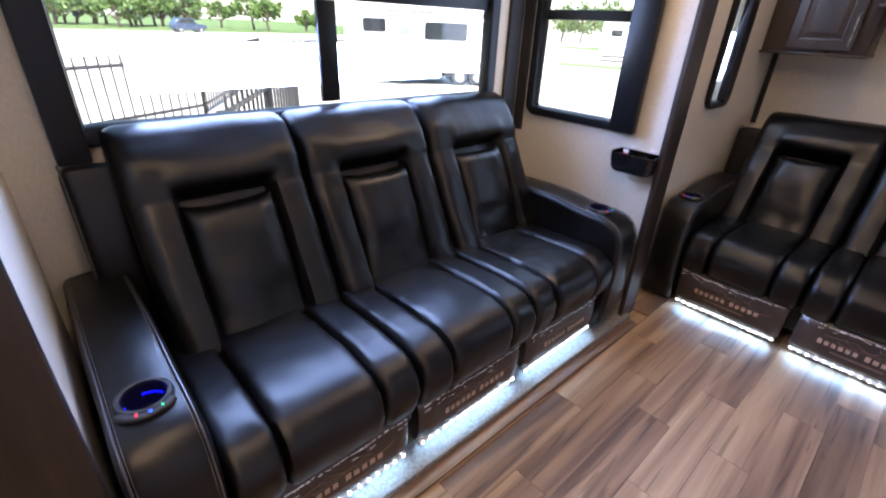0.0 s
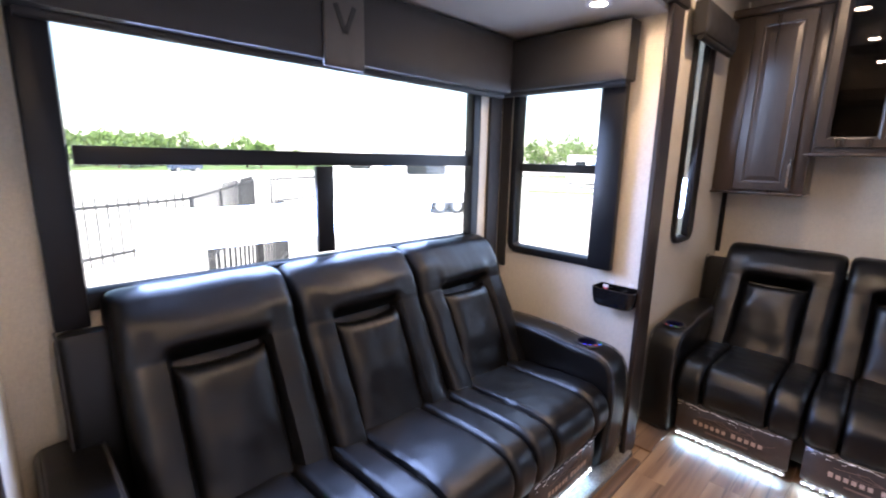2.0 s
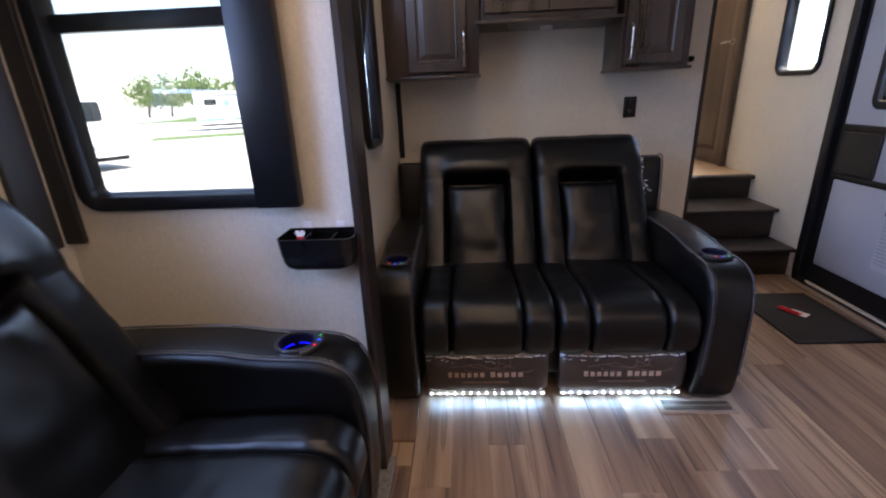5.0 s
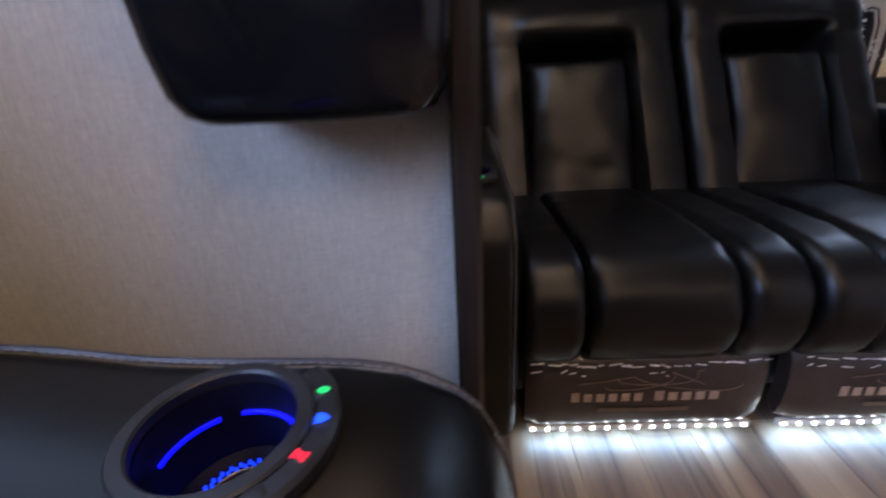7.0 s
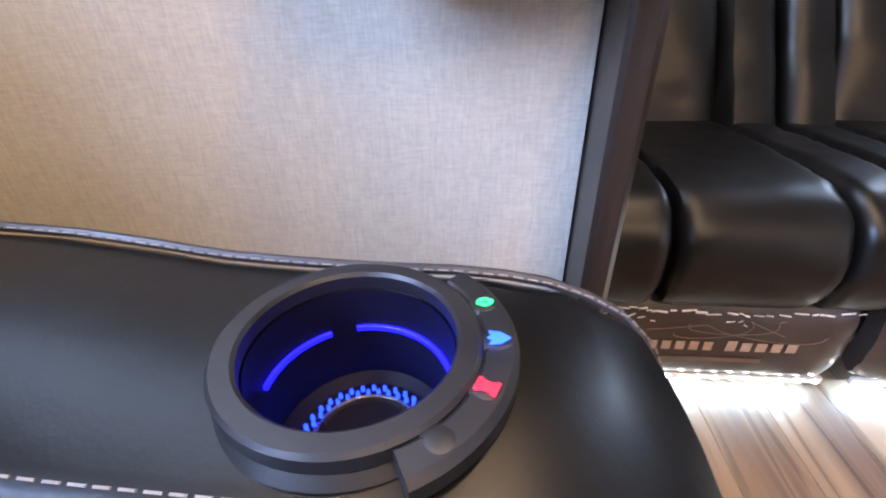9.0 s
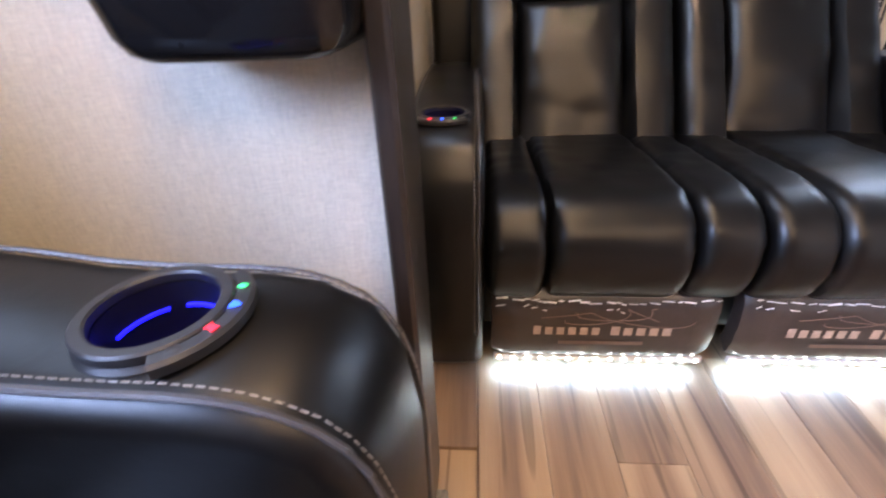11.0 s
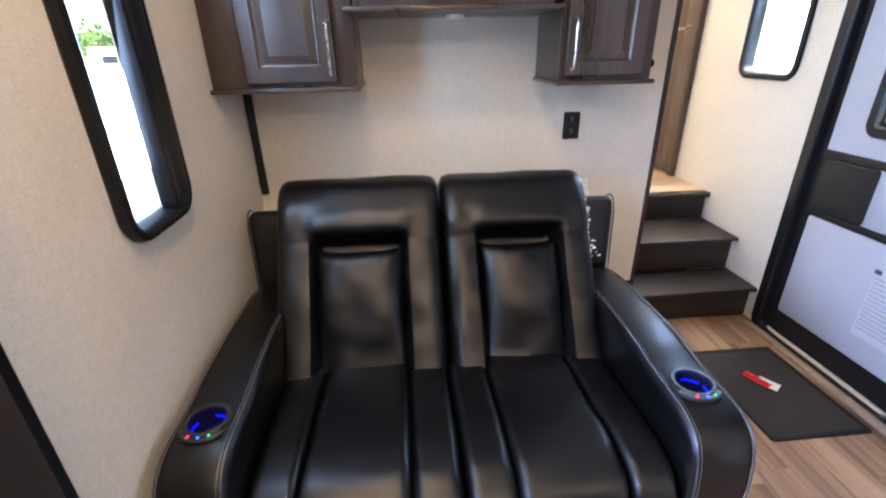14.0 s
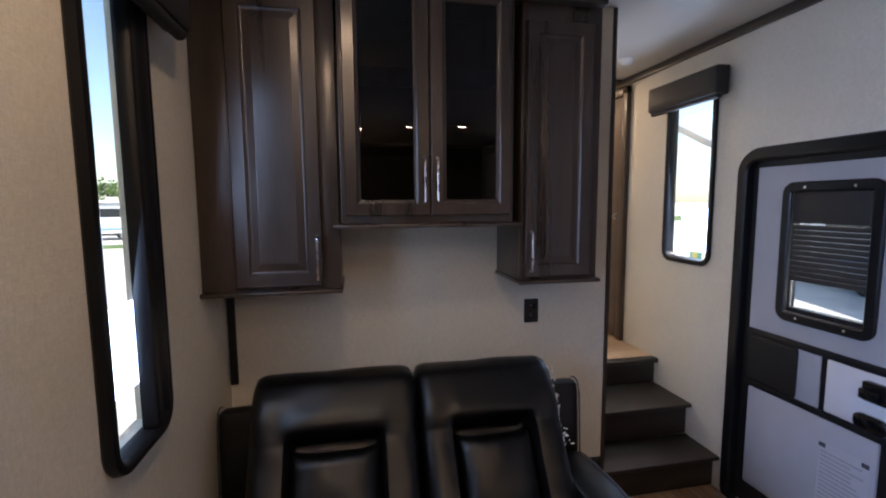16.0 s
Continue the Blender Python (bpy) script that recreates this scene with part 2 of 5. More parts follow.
BLACKP = mat("black_plastic", (0.008, 0.008, 0.009), 0.46, vary=0.08, scale=12, spec=0.35)
BLACKG = mat("gloss_black_plastic", (0.006, 0.006, 0.007), 0.12, vary=0.1, scale=6)
FRAME = mat("window_frame_black", (0.006, 0.0065, 0.008), 0.34, vary=0.06, scale=10, rough_vary=0.03, spec=0.3)
SHADEB = mat("blind_cover_fabric", (0.020, 0.019, 0.0195), 0.6, vary=0.25, scale=14, bump=0.3, bump_scale=350)
SHADEF = mat("valance_badge_fabric", (0.085, 0.078, 0.072), 0.6, vary=0.2, scale=14, bump=0.3, bump_scale=350)
RINGP = mat("cup_ring_plastic", (0.015, 0.0155, 0.018), 0.4, vary=0.08, scale=30, bump=0.03, bump_scale=900)
CUPIN = mat("cup_inner_plastic", (0.006, 0.006, 0.016), 0.5, vary=0.1, spec=0.15)
SLOT_SHADE = mat("vent_slot_shade", (0.008, 0.007, 0.006), 0.9, vary=0.2, spec=0.1)
STEEL = mat("brushed_nickel", (0.62, 0.60, 0.57), 0.28, metal=1.0, vary=0.06, scale=40)
DOORG = mat("grey_door_panel", (0.36, 0.37, 0.40), 0.48, vary=0.06, scale=4, bump=0.08, bump_scale=250)
DOORL = mat("white_latch_panel", (0.62, 0.63, 0.66), 0.42, vary=0.05, scale=4)
RUBBER = mat("mat_rubber", (0.022, 0.022, 0.022), 0.85, vary=0.3, scale=40, bump=0.6, bump_scale=300)
RED = mat("red_enamel", (0.50, 0.018, 0.020), 0.28, vary=0.08, scale=8)
WHITEL = mat("white_paper", (0.72, 0.70, 0.68), 0.6, vary=0.06, scale=20)
GREYTXT = mat("grey_print", (0.30, 0.31, 0.34), 0.6, vary=0.1, scale=20)
DARKTXT = mat("dark_print", (0.05, 0.05, 0.06), 0.6, vary=0.1, scale=20)
SKIRT = mat("footrest_fabric", (0.040, 0.028, 0.023), 0.4, vary=0.3, scale=10, coat=0.6, bump=0.35, bump_scale=26)
GOLDP = mat("pale_bronze_print", (0.46, 0.33, 0.25), 0.5, vary=0.15, scale=60)
BROWNP = mat("brown_print", (0.17, 0.11, 0.082), 0.5, vary=0.15, scale=60)
PLASTIC = glass("clear_film", (1, 1, 1), 0.10, 0.93)
# pale opaque colour that paints the glints on clear film
FILM_GLINT = mat("crinkled_film_glints", (0.80, 0.77, 0.74), 0.10, vary=0.5, scale=60, bump=1.0, bump_scale=70)
PANE = glass("window_glass", (0.98, 1.0, 0.995), 0.0, 0.98)
SMOKE = glass("smoked_glass", (0.75, 0.68, 0.62), 0.0, 0.10)
LEDW = glow("led_white", (0.85, 0.93, 1.0), 9)
LEDBLUE = glow("led_blue", (0.001, 0.003, 1.0), 0.7)
LEDDOT = glow("led_blue_dot", (0.004, 0.035, 1.0), 0.9)
ICONB = glow("icon_blue", (0.008, 0.07, 1.0), 0.8)
ICONG = glow("icon_green", (0.01, 0.8, 0.2), 0.22)
ICONR = glow("icon_red", (1.0, 0.02, 0.05), 0.25)
LAMPG = glow("lamp_diffuser", (1.0, 0.86, 0.66), 5)
WHITEP = mat("white_fixture_plastic", (0.75, 0.73, 0.70), 0.4, vary=0.04)
BRASSV = mat("vent_bronze", (0.36, 0.28, 0.21), 0.42, metal=0.2, vary=0.2, scale=30)

# ---------------------------------------------------------------- mesh helpers


def part(name, bm, material, parent=None, label="", smooth=True):
    """Links a bmesh as one mesh object under a thing or a part."""
    bmesh.ops.recalc_face_normals(bm, faces=bm.faces[:])
    me = bpy.data.meshes.new(name)
    bm.to_mesh(me)
    bm.free()
    me.materials.append(material)
    if smooth:
        me.shade_smooth()
        me.set_sharp_from_angle(angle=radians(38))
    ob = new(name, me)
    if parent is not None:
        ob.parent = parent
    if label:
        ob["label"] = label
    return ob


def shared(name, me, m, parent):
    ob = new(name, me)
    ob.parent = parent
    ob.matrix_local = m
    return ob


def thing(name, m, label, category, group="", kind=""):
    ob = new(name)
    ob.empty_display_size = 0.1
    ob.matrix_world = m
    return tagged(ob, label, category, group, kind)


def box(x0, x1, y0, y1, z0, z1, bevel=0.0, seg=2, bm=None):
    own = bmesh.new()
    bmesh.ops.create_cube(own, size=1.0, matrix=Matrix.Translation(((x0 + x1) / 2, (y0 + y1) / 2, (z0 + z1) / 2)) @ Matrix.Diagonal((x1 - x0, y1 - y0, z1 - z0, 1)))
    if bevel:
        bmesh.ops.bevel(own, geom=own.edges[:], offset=bevel, segments=seg, profile=0.5, affect="EDGES")
    if bm is None:
        return own
    return join(bm, own)


def join(bm, other, m=None):
    if m is not None:
        other.transform(m)
    me = bpy.data.meshes.new("scratch")
    other.to_mesh(me)
    other.free()
    bm.from_mesh(me)
    bpy.data.meshes.remove(me)
    return bm


def tube(points, radius, sides=10, closed=False, caps=True):
    """A round bar along a line of points."""
    bm = bmesh.new()
    pts = [Vector(p) for p in points]
    rings = []
    up = Vector((0.123, 0.321, 0.94)).normalized()
    for i, p in enumerate(pts):
        a = pts[i - 1] if (i or closed) else p
        b = pts[(i + 1) % len(pts)] if (i < len(pts) - 1 or closed) else p
        d = (b - a).normalized()
        s = d.cross(up).normalized()
        u = s.cross(d).normalized()
        r = radius[i] if isinstance(radius, (list, tuple)) else radius
        rings.append([bm.verts.new(p + r * (math.cos(k * math.tau / sides) * s + math.sin(k * math.tau / sides) * u)) for k in range(sides)])
    n = len(rings)
    for i in range(n if closed else n - 1):
        a, b = rings[i], rings[(i + 1) % n]
        for k in range(sides):
            bm.faces.new((a[k], a[(k + 1) % sides], b[(k + 1) % sides], b[k]))
    if caps and not closed:
        bm.faces.new(rings[0])
        bm.faces.new(list(reversed(rings[-1])))
    return bm


def cyl(r, z0, z1, sides=24, r2=None, centre=(0, 0)):
    return tube([(centre[0], centre[1], z0), (centre[0], centre[1], z1)], [r, r if r2 is None else r2], sides)


def rr_loop(w, h, r, seg=5):
    """A rounded rectangle in x and z round the origin."""
    r = max(min(r, w / 2 - 1e-4, h / 2 - 1e-4), 1e-4)
    out = []
    for cx, cz, a0 in ((w / 2 - r, h / 2 - r, 0), (-w / 2 + r, h / 2 - r, 90), (-w / 2 + r, -h / 2 + r, 180), (w / 2 - r, -h / 2 + r, 270)):
        for k in range(seg + 1):
            a = radians(a0 + 90 * k / seg)
            out.append((cx + r * math.cos(a), cz + r * math.sin(a)))
    return out


def panel(w, h, r, levels, cap0=True, cap1=True, seg=5, loop=False):
    """Rounded rectangles, each inset and set back as levels say, skinned one to the next. The front looks along -y."""
    bm = bmesh.new()
    rings = []
    for inset, y in levels:
        rings.append([bm.verts.new((x, y, z)) for x, z in rr_loop(w - 2 * inset, h - 2 * inset, r - inset if r > 0.004 else r, seg)])
    n = len(rings[0])
    pairs = list(zip(rings, rings[1:])) + ([(rings[-1], rings[0])] if loop else [])
    for a, b in pairs:
        for k in range(n):
            bm.faces.new((a[k], a[(k + 1) % n], b[(k + 1) % n], b[k]))
    if not loop:
        if cap0:
            bm.faces.new(rings[0])
        if cap1:
            bm.faces.new(list(reversed(rings[-1])))
    return bm


def moved(bm, m):
    bm.transform(m)
    return bm


def at(x, y, z, rz=0, rx=0, ry=0):
    return pose(x, y, z, rx, ry, rz)


def wall_mesh(a0, a1, z0, z1, thick, holes):
    """A wall in x and z with openings cut through it, its room side at y = 0, its back at y = thick."""
    xs = sorted({a0, a1, *[v for h in holes for v in h[:2]]})
    zs = sorted({z0, z1, *[v for h in holes for v in h[2:]]})
    bm = bmesh.new()
    vs = {}
    for y in (0, thick):
        for x in xs:
            for z in zs:
                vs[x, z, y] = bm.verts.new((x, y, z))
    solid = {}
    for i in range(len(xs) - 1):
        for k in range(len(zs) - 1):
            cx, cz = (xs[i] + xs[i + 1]) / 2, (zs[k] + zs[k + 1]) / 2
            solid[i, k] = not any(h[0] < cx < h[1] and h[2] < cz < h[3] for h in holes)
    for (i, k), s in solid.items():
        if not s:
            continue
        x0, x1, za, zb = xs[i], xs[i + 1], zs[k], zs[k + 1]
        bm.faces.new([vs[p] for p in ((x0, za, 0), (x1, za, 0), (x1, zb, 0), (x0, zb, 0))])
        bm.faces.new([vs[p] for p in ((x0, zb, thick), (x1, zb, thick), (x1, za, thick), (x0, za, thick))])
        for di, dk, p, q in ((-1, 0, (x0, za), (x0, zb)), (1, 0, (x1, zb), (x1, za)), (0, -1, (x1, za), (x0, za)), (0, 1, (x0, zb), (x1, zb))):
            if not solid.get((i + di, k + dk), False):
                bm.faces.new([vs[(*p, 0)], vs[(*p, thick)], vs[(*q, thick)], vs[(*q, 0)]])
    for v in [v for v in bm.verts if not v.link_faces]:
        bm.verts.remove(v)
    return bm


def structure(name, bm, material, label, category, smooth=False):
    return tagged(part(name, bm, material, None, "", smooth), label, category, "", "structure")


# ---------------------------------------------------------------- plan
N_WALL, S_WALL, BULK = 2.19, -0.485, 5.88
SLIDE_Y, SLIDE_X0, SLIDE_X1, SLIDE_CEIL = 3.05, 1.937, 4.285, 2.25
CEIL_Z, UP_Z, UP_END, HALL_Y, WEST = 2.68, 0.61, 9.1, 0.345, 0.0
SIDE = lambda x, y, z: at(x, y, z, -90)    # local front towards -x
SOUTH = lambda x, y, z: at(x, y, z, 180)   # local front towards +y

# ---------------------------------------------------------------- large structure
structure("floor", box(WEST - 0.1, 6.60, S_WALL, N_WALL, -0.08, -0.012), PLANK, "subfloor under wood-look vinyl planks", "floor")
structure("floor_upper", box(6.582, UP_END, S_WALL, HALL_Y, UP_Z - 0.09, UP_Z - 0.012), PLANKY, "raised hall floor above the steps", "floor")
structure("slide_floor", box(SLIDE_X0, SLIDE_X1, 2.06, SLIDE_Y, -0.0115, 0.03, 0.006), CARPET, "grey flecked carpet on the slide-out floor", "carpet")
nwin = (4.872, 5.165, 1.112, 2.38)
structure("wall_north", moved(wall_mesh(SLIDE_X1 + 0.112, BULK - 0.001, -0.02, CEIL_Z, 0.07, [nwin]), at(0, N_WALL, 0)), WALL, "cream linen-print wall with a narrow window", "wall")
structure("wall_north_header", box(SLIDE_X0, SLIDE_X1, N_WALL, N_WALL + 0.07, SLIDE_CEIL + 0.02, CEIL_Z), WALL, "cream wall above the slide-out opening", "wall")
structure("wall_north_west", box(WEST, SLIDE_X0 - 0.052, N_WALL, N_WALL + 0.07, -0.02, CEIL_Z), WALL, "plain cream wall beside the slide-out", "wall")
bigw = (2.122, 4.025, 1.088, 2.10)
structure("wall_slide_back", moved(wall_mesh(SLIDE_X0 - 0.05, SLIDE_X1 + 0.05, -0.02, SLIDE_CEIL, 0.06, [bigw]), at(0, SLIDE_Y, 0)), WALL, "cream slide-out wall with the wide window", "wall")
swin = (2.367, 2.944, 1.025, 2.005)
structure("wall_slide_east", moved(wall_mesh(-SLIDE_Y, -2.111, -0.02, SLIDE_CEIL, 0.05, [(-swin[1], -swin[0], swin[2], swin[3])]), SIDE(SLIDE_X1, 0, 0)), WALL, "cream linen-print end wall of the slide-out", "wall")
structure("wall_slide_west", box(SLIDE_X0 - 0.05, SLIDE_X0, 2.11, SLIDE_Y, -0.02, SLIDE_CEIL), WALL, "cream end wall beside the sofa", "wall")
structure("ceiling_slide", box(SLIDE_X0 - 0.05, SLIDE_X1 + 0.05, 2.12, SLIDE_Y + 0.06, SLIDE_CEIL, SLIDE_CEIL + 0.04), CEIL, "off-white slide-out ceiling", "ceiling")
structure("ceiling", box(WEST - 0.1, UP_END + 0.1, S_WALL - 0.06, N_WALL + 0.07, CEIL_Z, CEIL_Z + 0.05), CEIL, "off-white vinyl ceiling", "ceiling")
door_hole = (5.105, 5.845, 0.03, 1.97)
rwin = (6.12, 6.50, 1.35, 2.40)
bwin = (8.30, 8.75, 1.50, 2.22)
structure("wall_south", moved(wall_mesh(-UP_END, -WEST, -0.02, CEIL_Z, 0.06, [(-h[1], -h[0], h[2], h[3]) for h in (door_hole, rwin, bwin)]), SOUTH(0, S_WALL, 0)), WALL, "cream linen-print wall with the entry door", "wall")
structure("wall_bulkhead", box(BULK, BULK + 0.06, HALL_Y, N_WALL, -0.02, CEIL_Z), WALL, "cream partition behind the love seat", "wall")
structure("wall_hall", box(BULK + 0.06, UP_END, HALL_Y, HALL_Y + 0.06, 0, CEIL_Z), WALL, "cream hall wall beside the steps", "wall")
structure("wall_hall_end", box(UP_END, UP_END + 0.06, S_WALL - 0.06, HALL_Y + 0.06, 0, CEIL_Z), WALL, "cream wall at the end of the hall", "wall")
# this end is unseen; dark wood is picked to soak up bounced light
structure("wall_west", box(WEST - 0.06, WEST, S_WALL - 0.06, N_WALL + 0.07, -0.02, CEIL_Z), CABI, "unseen closing wall, dark to cut bounced light", "wall")

# trim
structure("trim_post_east", moved(panel(0.145, 2.27, 0.010, [(0.006, 0), (0, 0.006), (0, 0.022), (0.004, 0.026)]), at(4.2935, 2.083, 1.135)), TRIM, "dark walnut fascia post at the slide-out end", "trim", True)
structure("trim_post_edge", box(4.3675, 4.392, 2.092, 2.1885, 0, 2.25, 0.004), BLACKG, "glossy dark edge strip of the fascia post", "trim")
structure("trim_post_west", box(1.792, 1.952, 2.072, 2.108, 0, 2.27, 0.008), TRIM, "dark walnut fascia post at the slide-out end", "trim", True)
structure("trim_post_west_edge", box(1.766, 1.791, 2.085, 2.188, 0, 2.27, 0.004), BLACKG, "glossy dark edge strip of the fascia post", "trim")
structure("trim_header", box(1.79, 4.39, 2.07, 2.188, 2.272, 2.40, 0.008), TRIMX, "dark walnut fascia over the slide-out opening", "trim", True)
structure("trim_slide_corner", box(4.135, 4.24, SLIDE_Y - 0.022, SLIDE_Y - 0.001, 0.9, SLIDE_CEIL - 0.001, 0.004), SHADEB, "dark vertical corner board in the slide-out", "trim")
structure("trim_slide_corner_side", box(SLIDE_X1 - 0.02, SLIDE_X1 - 0.001, 2.985, SLIDE_Y - 0.001, 0.9, SLIDE_CEIL - 0.001, 0.004), SHADEB, "dark vertical corner board in the slide-out", "trim")
structure("trim_threshold", box(1.955, 4.26, 2.005, 2.058, -0.01, 0.012, 0.005), PLANK, "light wood-look strip along the slide-out edge", "trim", True)
structure("trim_crown_south", box(WEST, UP_END - 0.002, S_WALL + 0.001, S_WALL + 0.022, CEIL_Z - 0.055, CEIL_Z - 0.001, 0.005), TRIMX, "dark walnut crown moulding", "trim", True)
structure("trim_bulkhead_edge", box(BULK - 0.006, BULK + 0.066, HALL_Y - 0.022, HALL_Y - 0.001, 0, CEIL_Z - 0.002, 0.004), TRIM, "dark walnut edge of the partition", "trim", True)
structure("trim_corner_strip", box(BULK - 0.016, BULK - 0.001, N_WALL - 0.034, N_WALL - 0.002, 0.92, 1.376, 0.003), BLACKP, "thin black corner strip on the wall", "trim")
structure("trim_ceiling_batten", box(7.05, 7.08, S_WALL + 0.03, HALL_Y - 0.005, CEIL_Z - 0.012, CEIL_Z - 0.001, 0.003), TRIM, "dark ceiling batten in the hall", "trim")
structure("baseboard", box(5.862, 5.879, HALL_Y + 0.005, 0.62, 0, 0.09, 0.004), TRIM, "dark baseboard on the partition", "trim")

# ---------------------------------------------------------------- upholstery


def resample(path, n):
    pts = [Vector((p[0], p[1])) for p in path]
    d = [0.0]
    for a, b in zip(pts, pts[1:]):
        d.append(d[-1] + (b - a).length)
    out = []
    for i in range(n):
        s = d[-1] * i / (n - 1)
        k = max(j for j in range(len(d)) if d[j] <= s + 1e-9)
        k = min(k, len(pts) - 2)
        out.append(pts[k].lerp(pts[k + 1], (s - d[k]) / max(d[k + 1] - d[k], 1e-9)))
    return out


def smooth_line(pts, rounds=2):
    """Corner cutting that keeps both ends."""
    for _ in range(rounds):
        new_pts = [pts[0]]
        for a, b in zip(pts, pts[1:]):
            new_pts += [(a[0] * 0.75 + b[0] * 0.25, a[1] * 0.75 + b[1] * 0.25), (a[0] * 0.25 + b[0] * 0.75, a[1] * 0.25 + b[1] * 0.75)]
        pts = new_pts + [pts[-1]]
    return pts


def padded(path, x0, x1, puff, thick=0.05, n=26, m=14, seam=0.012, wrinkle=0.003, seed=0, ends=0.35, taper=0.0, edge=0.06, pinch=0.0):
    """A stuffed strip: a profile in y and z swept from x0 to x1, swollen between its seams, with pulled creases at the edges."""
    line = resample(smooth_line(path), n)
    bm = bmesh.new()
    front, back = [], []
    for i, p in enumerate(line):
        a, b = line[max(i - 1, 0)], line[min(i + 1, n - 1)]
        t = (b - a).normalized()
        nrm = Vector((t.y, -t.x))
        v = i / (n - 1)
        e = min(1, min(v, 1 - v) / 0.16)
        endf = (1 - ends) + ends * math.sqrt(max(0, 1 - (1 - e) ** 2))
        fr, br = [], []
        for k in range(m):
            u = k / (m - 1)
            side = min(u, 1 - u) * (x1 - x0)
            w = min(1, side / min(edge, (x1 - x0) * 0.42))
            swell = math.sqrt(max(0.0, 1 - (1 - w) ** 2))
            x = x0 + u * (x1 - x0) + (0.5 - u) * 2 * (taper * v + pinch * math.sin(math.pi * min(1, v * 1.02)))
            off = puff * swell * endf - seam * (1 - w) ** 4
            cr = noise.noise(Vector((x * 14 + seed * 7.1, v * 22, seed * 3.3))) * wrinkle * (1 + 2.2 * (1 - w))
            cr += noise.noise(Vector((x * 5 + seed * 3.7, v * 4.5, seed * 1.9))) * wrinkle * 1.6
            off += cr * (0.3 + 0.7 * endf)
            fr.append(bm.verts.new((x, p.x + nrm.x * off, p.y + nrm.y * off)))
            br.append(bm.verts.new((x, p.x - nrm.x * thick, p.y - nrm.y * thick)))
        front.append(fr)
        back.append(br)
    for i in range(n - 1):
        for k in range(m - 1):
            bm.faces.new((front[i][k], front[i][k + 1], front[i + 1][k + 1], front[i + 1][k]))
            bm.faces.new((back[i][k], back[i + 1][k], back[i + 1][k + 1], back[i][k + 1]))
        for k in (0, m - 1):
            bm.faces.new((front[i][k], front[i + 1][k], back[i + 1][k], back[i][k]))
    for i in (0, n - 1):
        for k in range(m - 1):
            bm.faces.new((front[i][k], front[i][k + 1], back[i][k + 1], back[i][k]))
    return bm


def lofted(outline, x0, x1, r, k=5, crown=0.0):
    """A closed side outline (y, z) given thickness from x0 to x1, with rounded rims."""
    pts = [Vector(p) for p in outline]
    n = len(pts)
    nrm = []
    for i in range(n):
        t = (pts[(i + 1) % n] - pts[i - 1]).normalized()
        nrm.append(Vector((t.y, -t.x)))
    area = sum(pts[i - 1].x * pts[i].y - pts[i].x * pts[i - 1].y for i in range(n))
    sgn = 1 if area > 0 else -1
    stations = [(x0 + r * (1 - math.cos(math.pi / 2 * i / k)), r * (1 - math.sin(math.pi / 2 * i / k))) for i in range(k + 1)]
    mid = [(x0 + r + (x1 - x0 - 2 * r) * j / 5, -crown * math.sin(math.pi * j / 5)) for j in range(1, 5)]
    stations = stations + mid + [(x0 + x1 - x, o) for x, o in reversed(stations)]
    bm = bmesh.new()
    rings = []
    for x, inset in stations:
        rings.append([bm.verts.new((x, p.x - sgn * q.x * inset, p.y - sgn * q.y * inset)) for p, q in zip(pts, nrm)])
    for a, b in zip(rings, rings[1:]):
        for i in range(n):
            bm.faces.new((a[i], a[(i + 1) % n], b[(i + 1) % n], b[i]))
    bm.faces.new(rings[0])
    bm.faces.new(list(reversed(rings[-1])))
    return bm


def carve(ob, cutter_bm):
    """Cuts a hollow into a mesh object."""
    me = bpy.data.meshes.new("scratch")
    bmesh.ops.recalc_face_normals(cutter_bm, faces=cutter_bm.faces[:])
    cutter_bm.to_mesh(me)
    cutter_bm.free()
    tool = new("scratch", me)
    tool.matrix_world = ob.matrix_world.copy()
    tool.parent = ob.parent
    mod = ob.modifiers.new("cut", "BOOLEAN")
    mod.object, mod.operation, mod.solver = tool, "DIFFERENCE", "EXACT"
    bpy.context.view_layer.update()
    done = bpy.data.meshes.new_from_object(ob.evaluated_get(bpy.context.evaluated_depsgraph_get()))
    ob.modifiers.clear()
    old = ob.data
    ob.data = done
    bpy.data.meshes.remove(old)
    bpy.data.objects.remove(tool)
    bpy.data.meshes.remove(me)
    done.shade_smooth()
    done.set_sharp_from_angle(angle=radians(50))


def ring_mesh(r0, r1, z0, z1, a0=0, a1=360, sides=48, bevel=0.003):
    """A flat ring, or a stretch of one, with eased rims."""
    bm = bmesh.new()
    full = a1 - a0 >= 360
    prof = [(r0, z0), (r0, z1 - bevel), (r0 + bevel, z1), (r1 - bevel, z1), (r1, z1 - bevel), (r1, z0)]
    cols = []
    for i in range(sides if full else sides + 1):
        a = radians(a0 + (a1 - a0) * i / sides)
        cols.append([bm.verts.new((r * math.cos(a), r * math.sin(a), z)) for r, z in prof])
    cnt = len(cols)
    for i in range(cnt if full else cnt - 1):
        a, b = cols[i], cols[(i + 1) % cnt]
        for k in range(len(prof)):
            bm.faces.new((a[k], a[(k + 1) % len(prof)], b[(k + 1) % len(prof)], b[k]))
    if not full:
        bm.faces.new(cols[0])
        bm.faces.new(list(reversed(cols[-1])))
    return bm


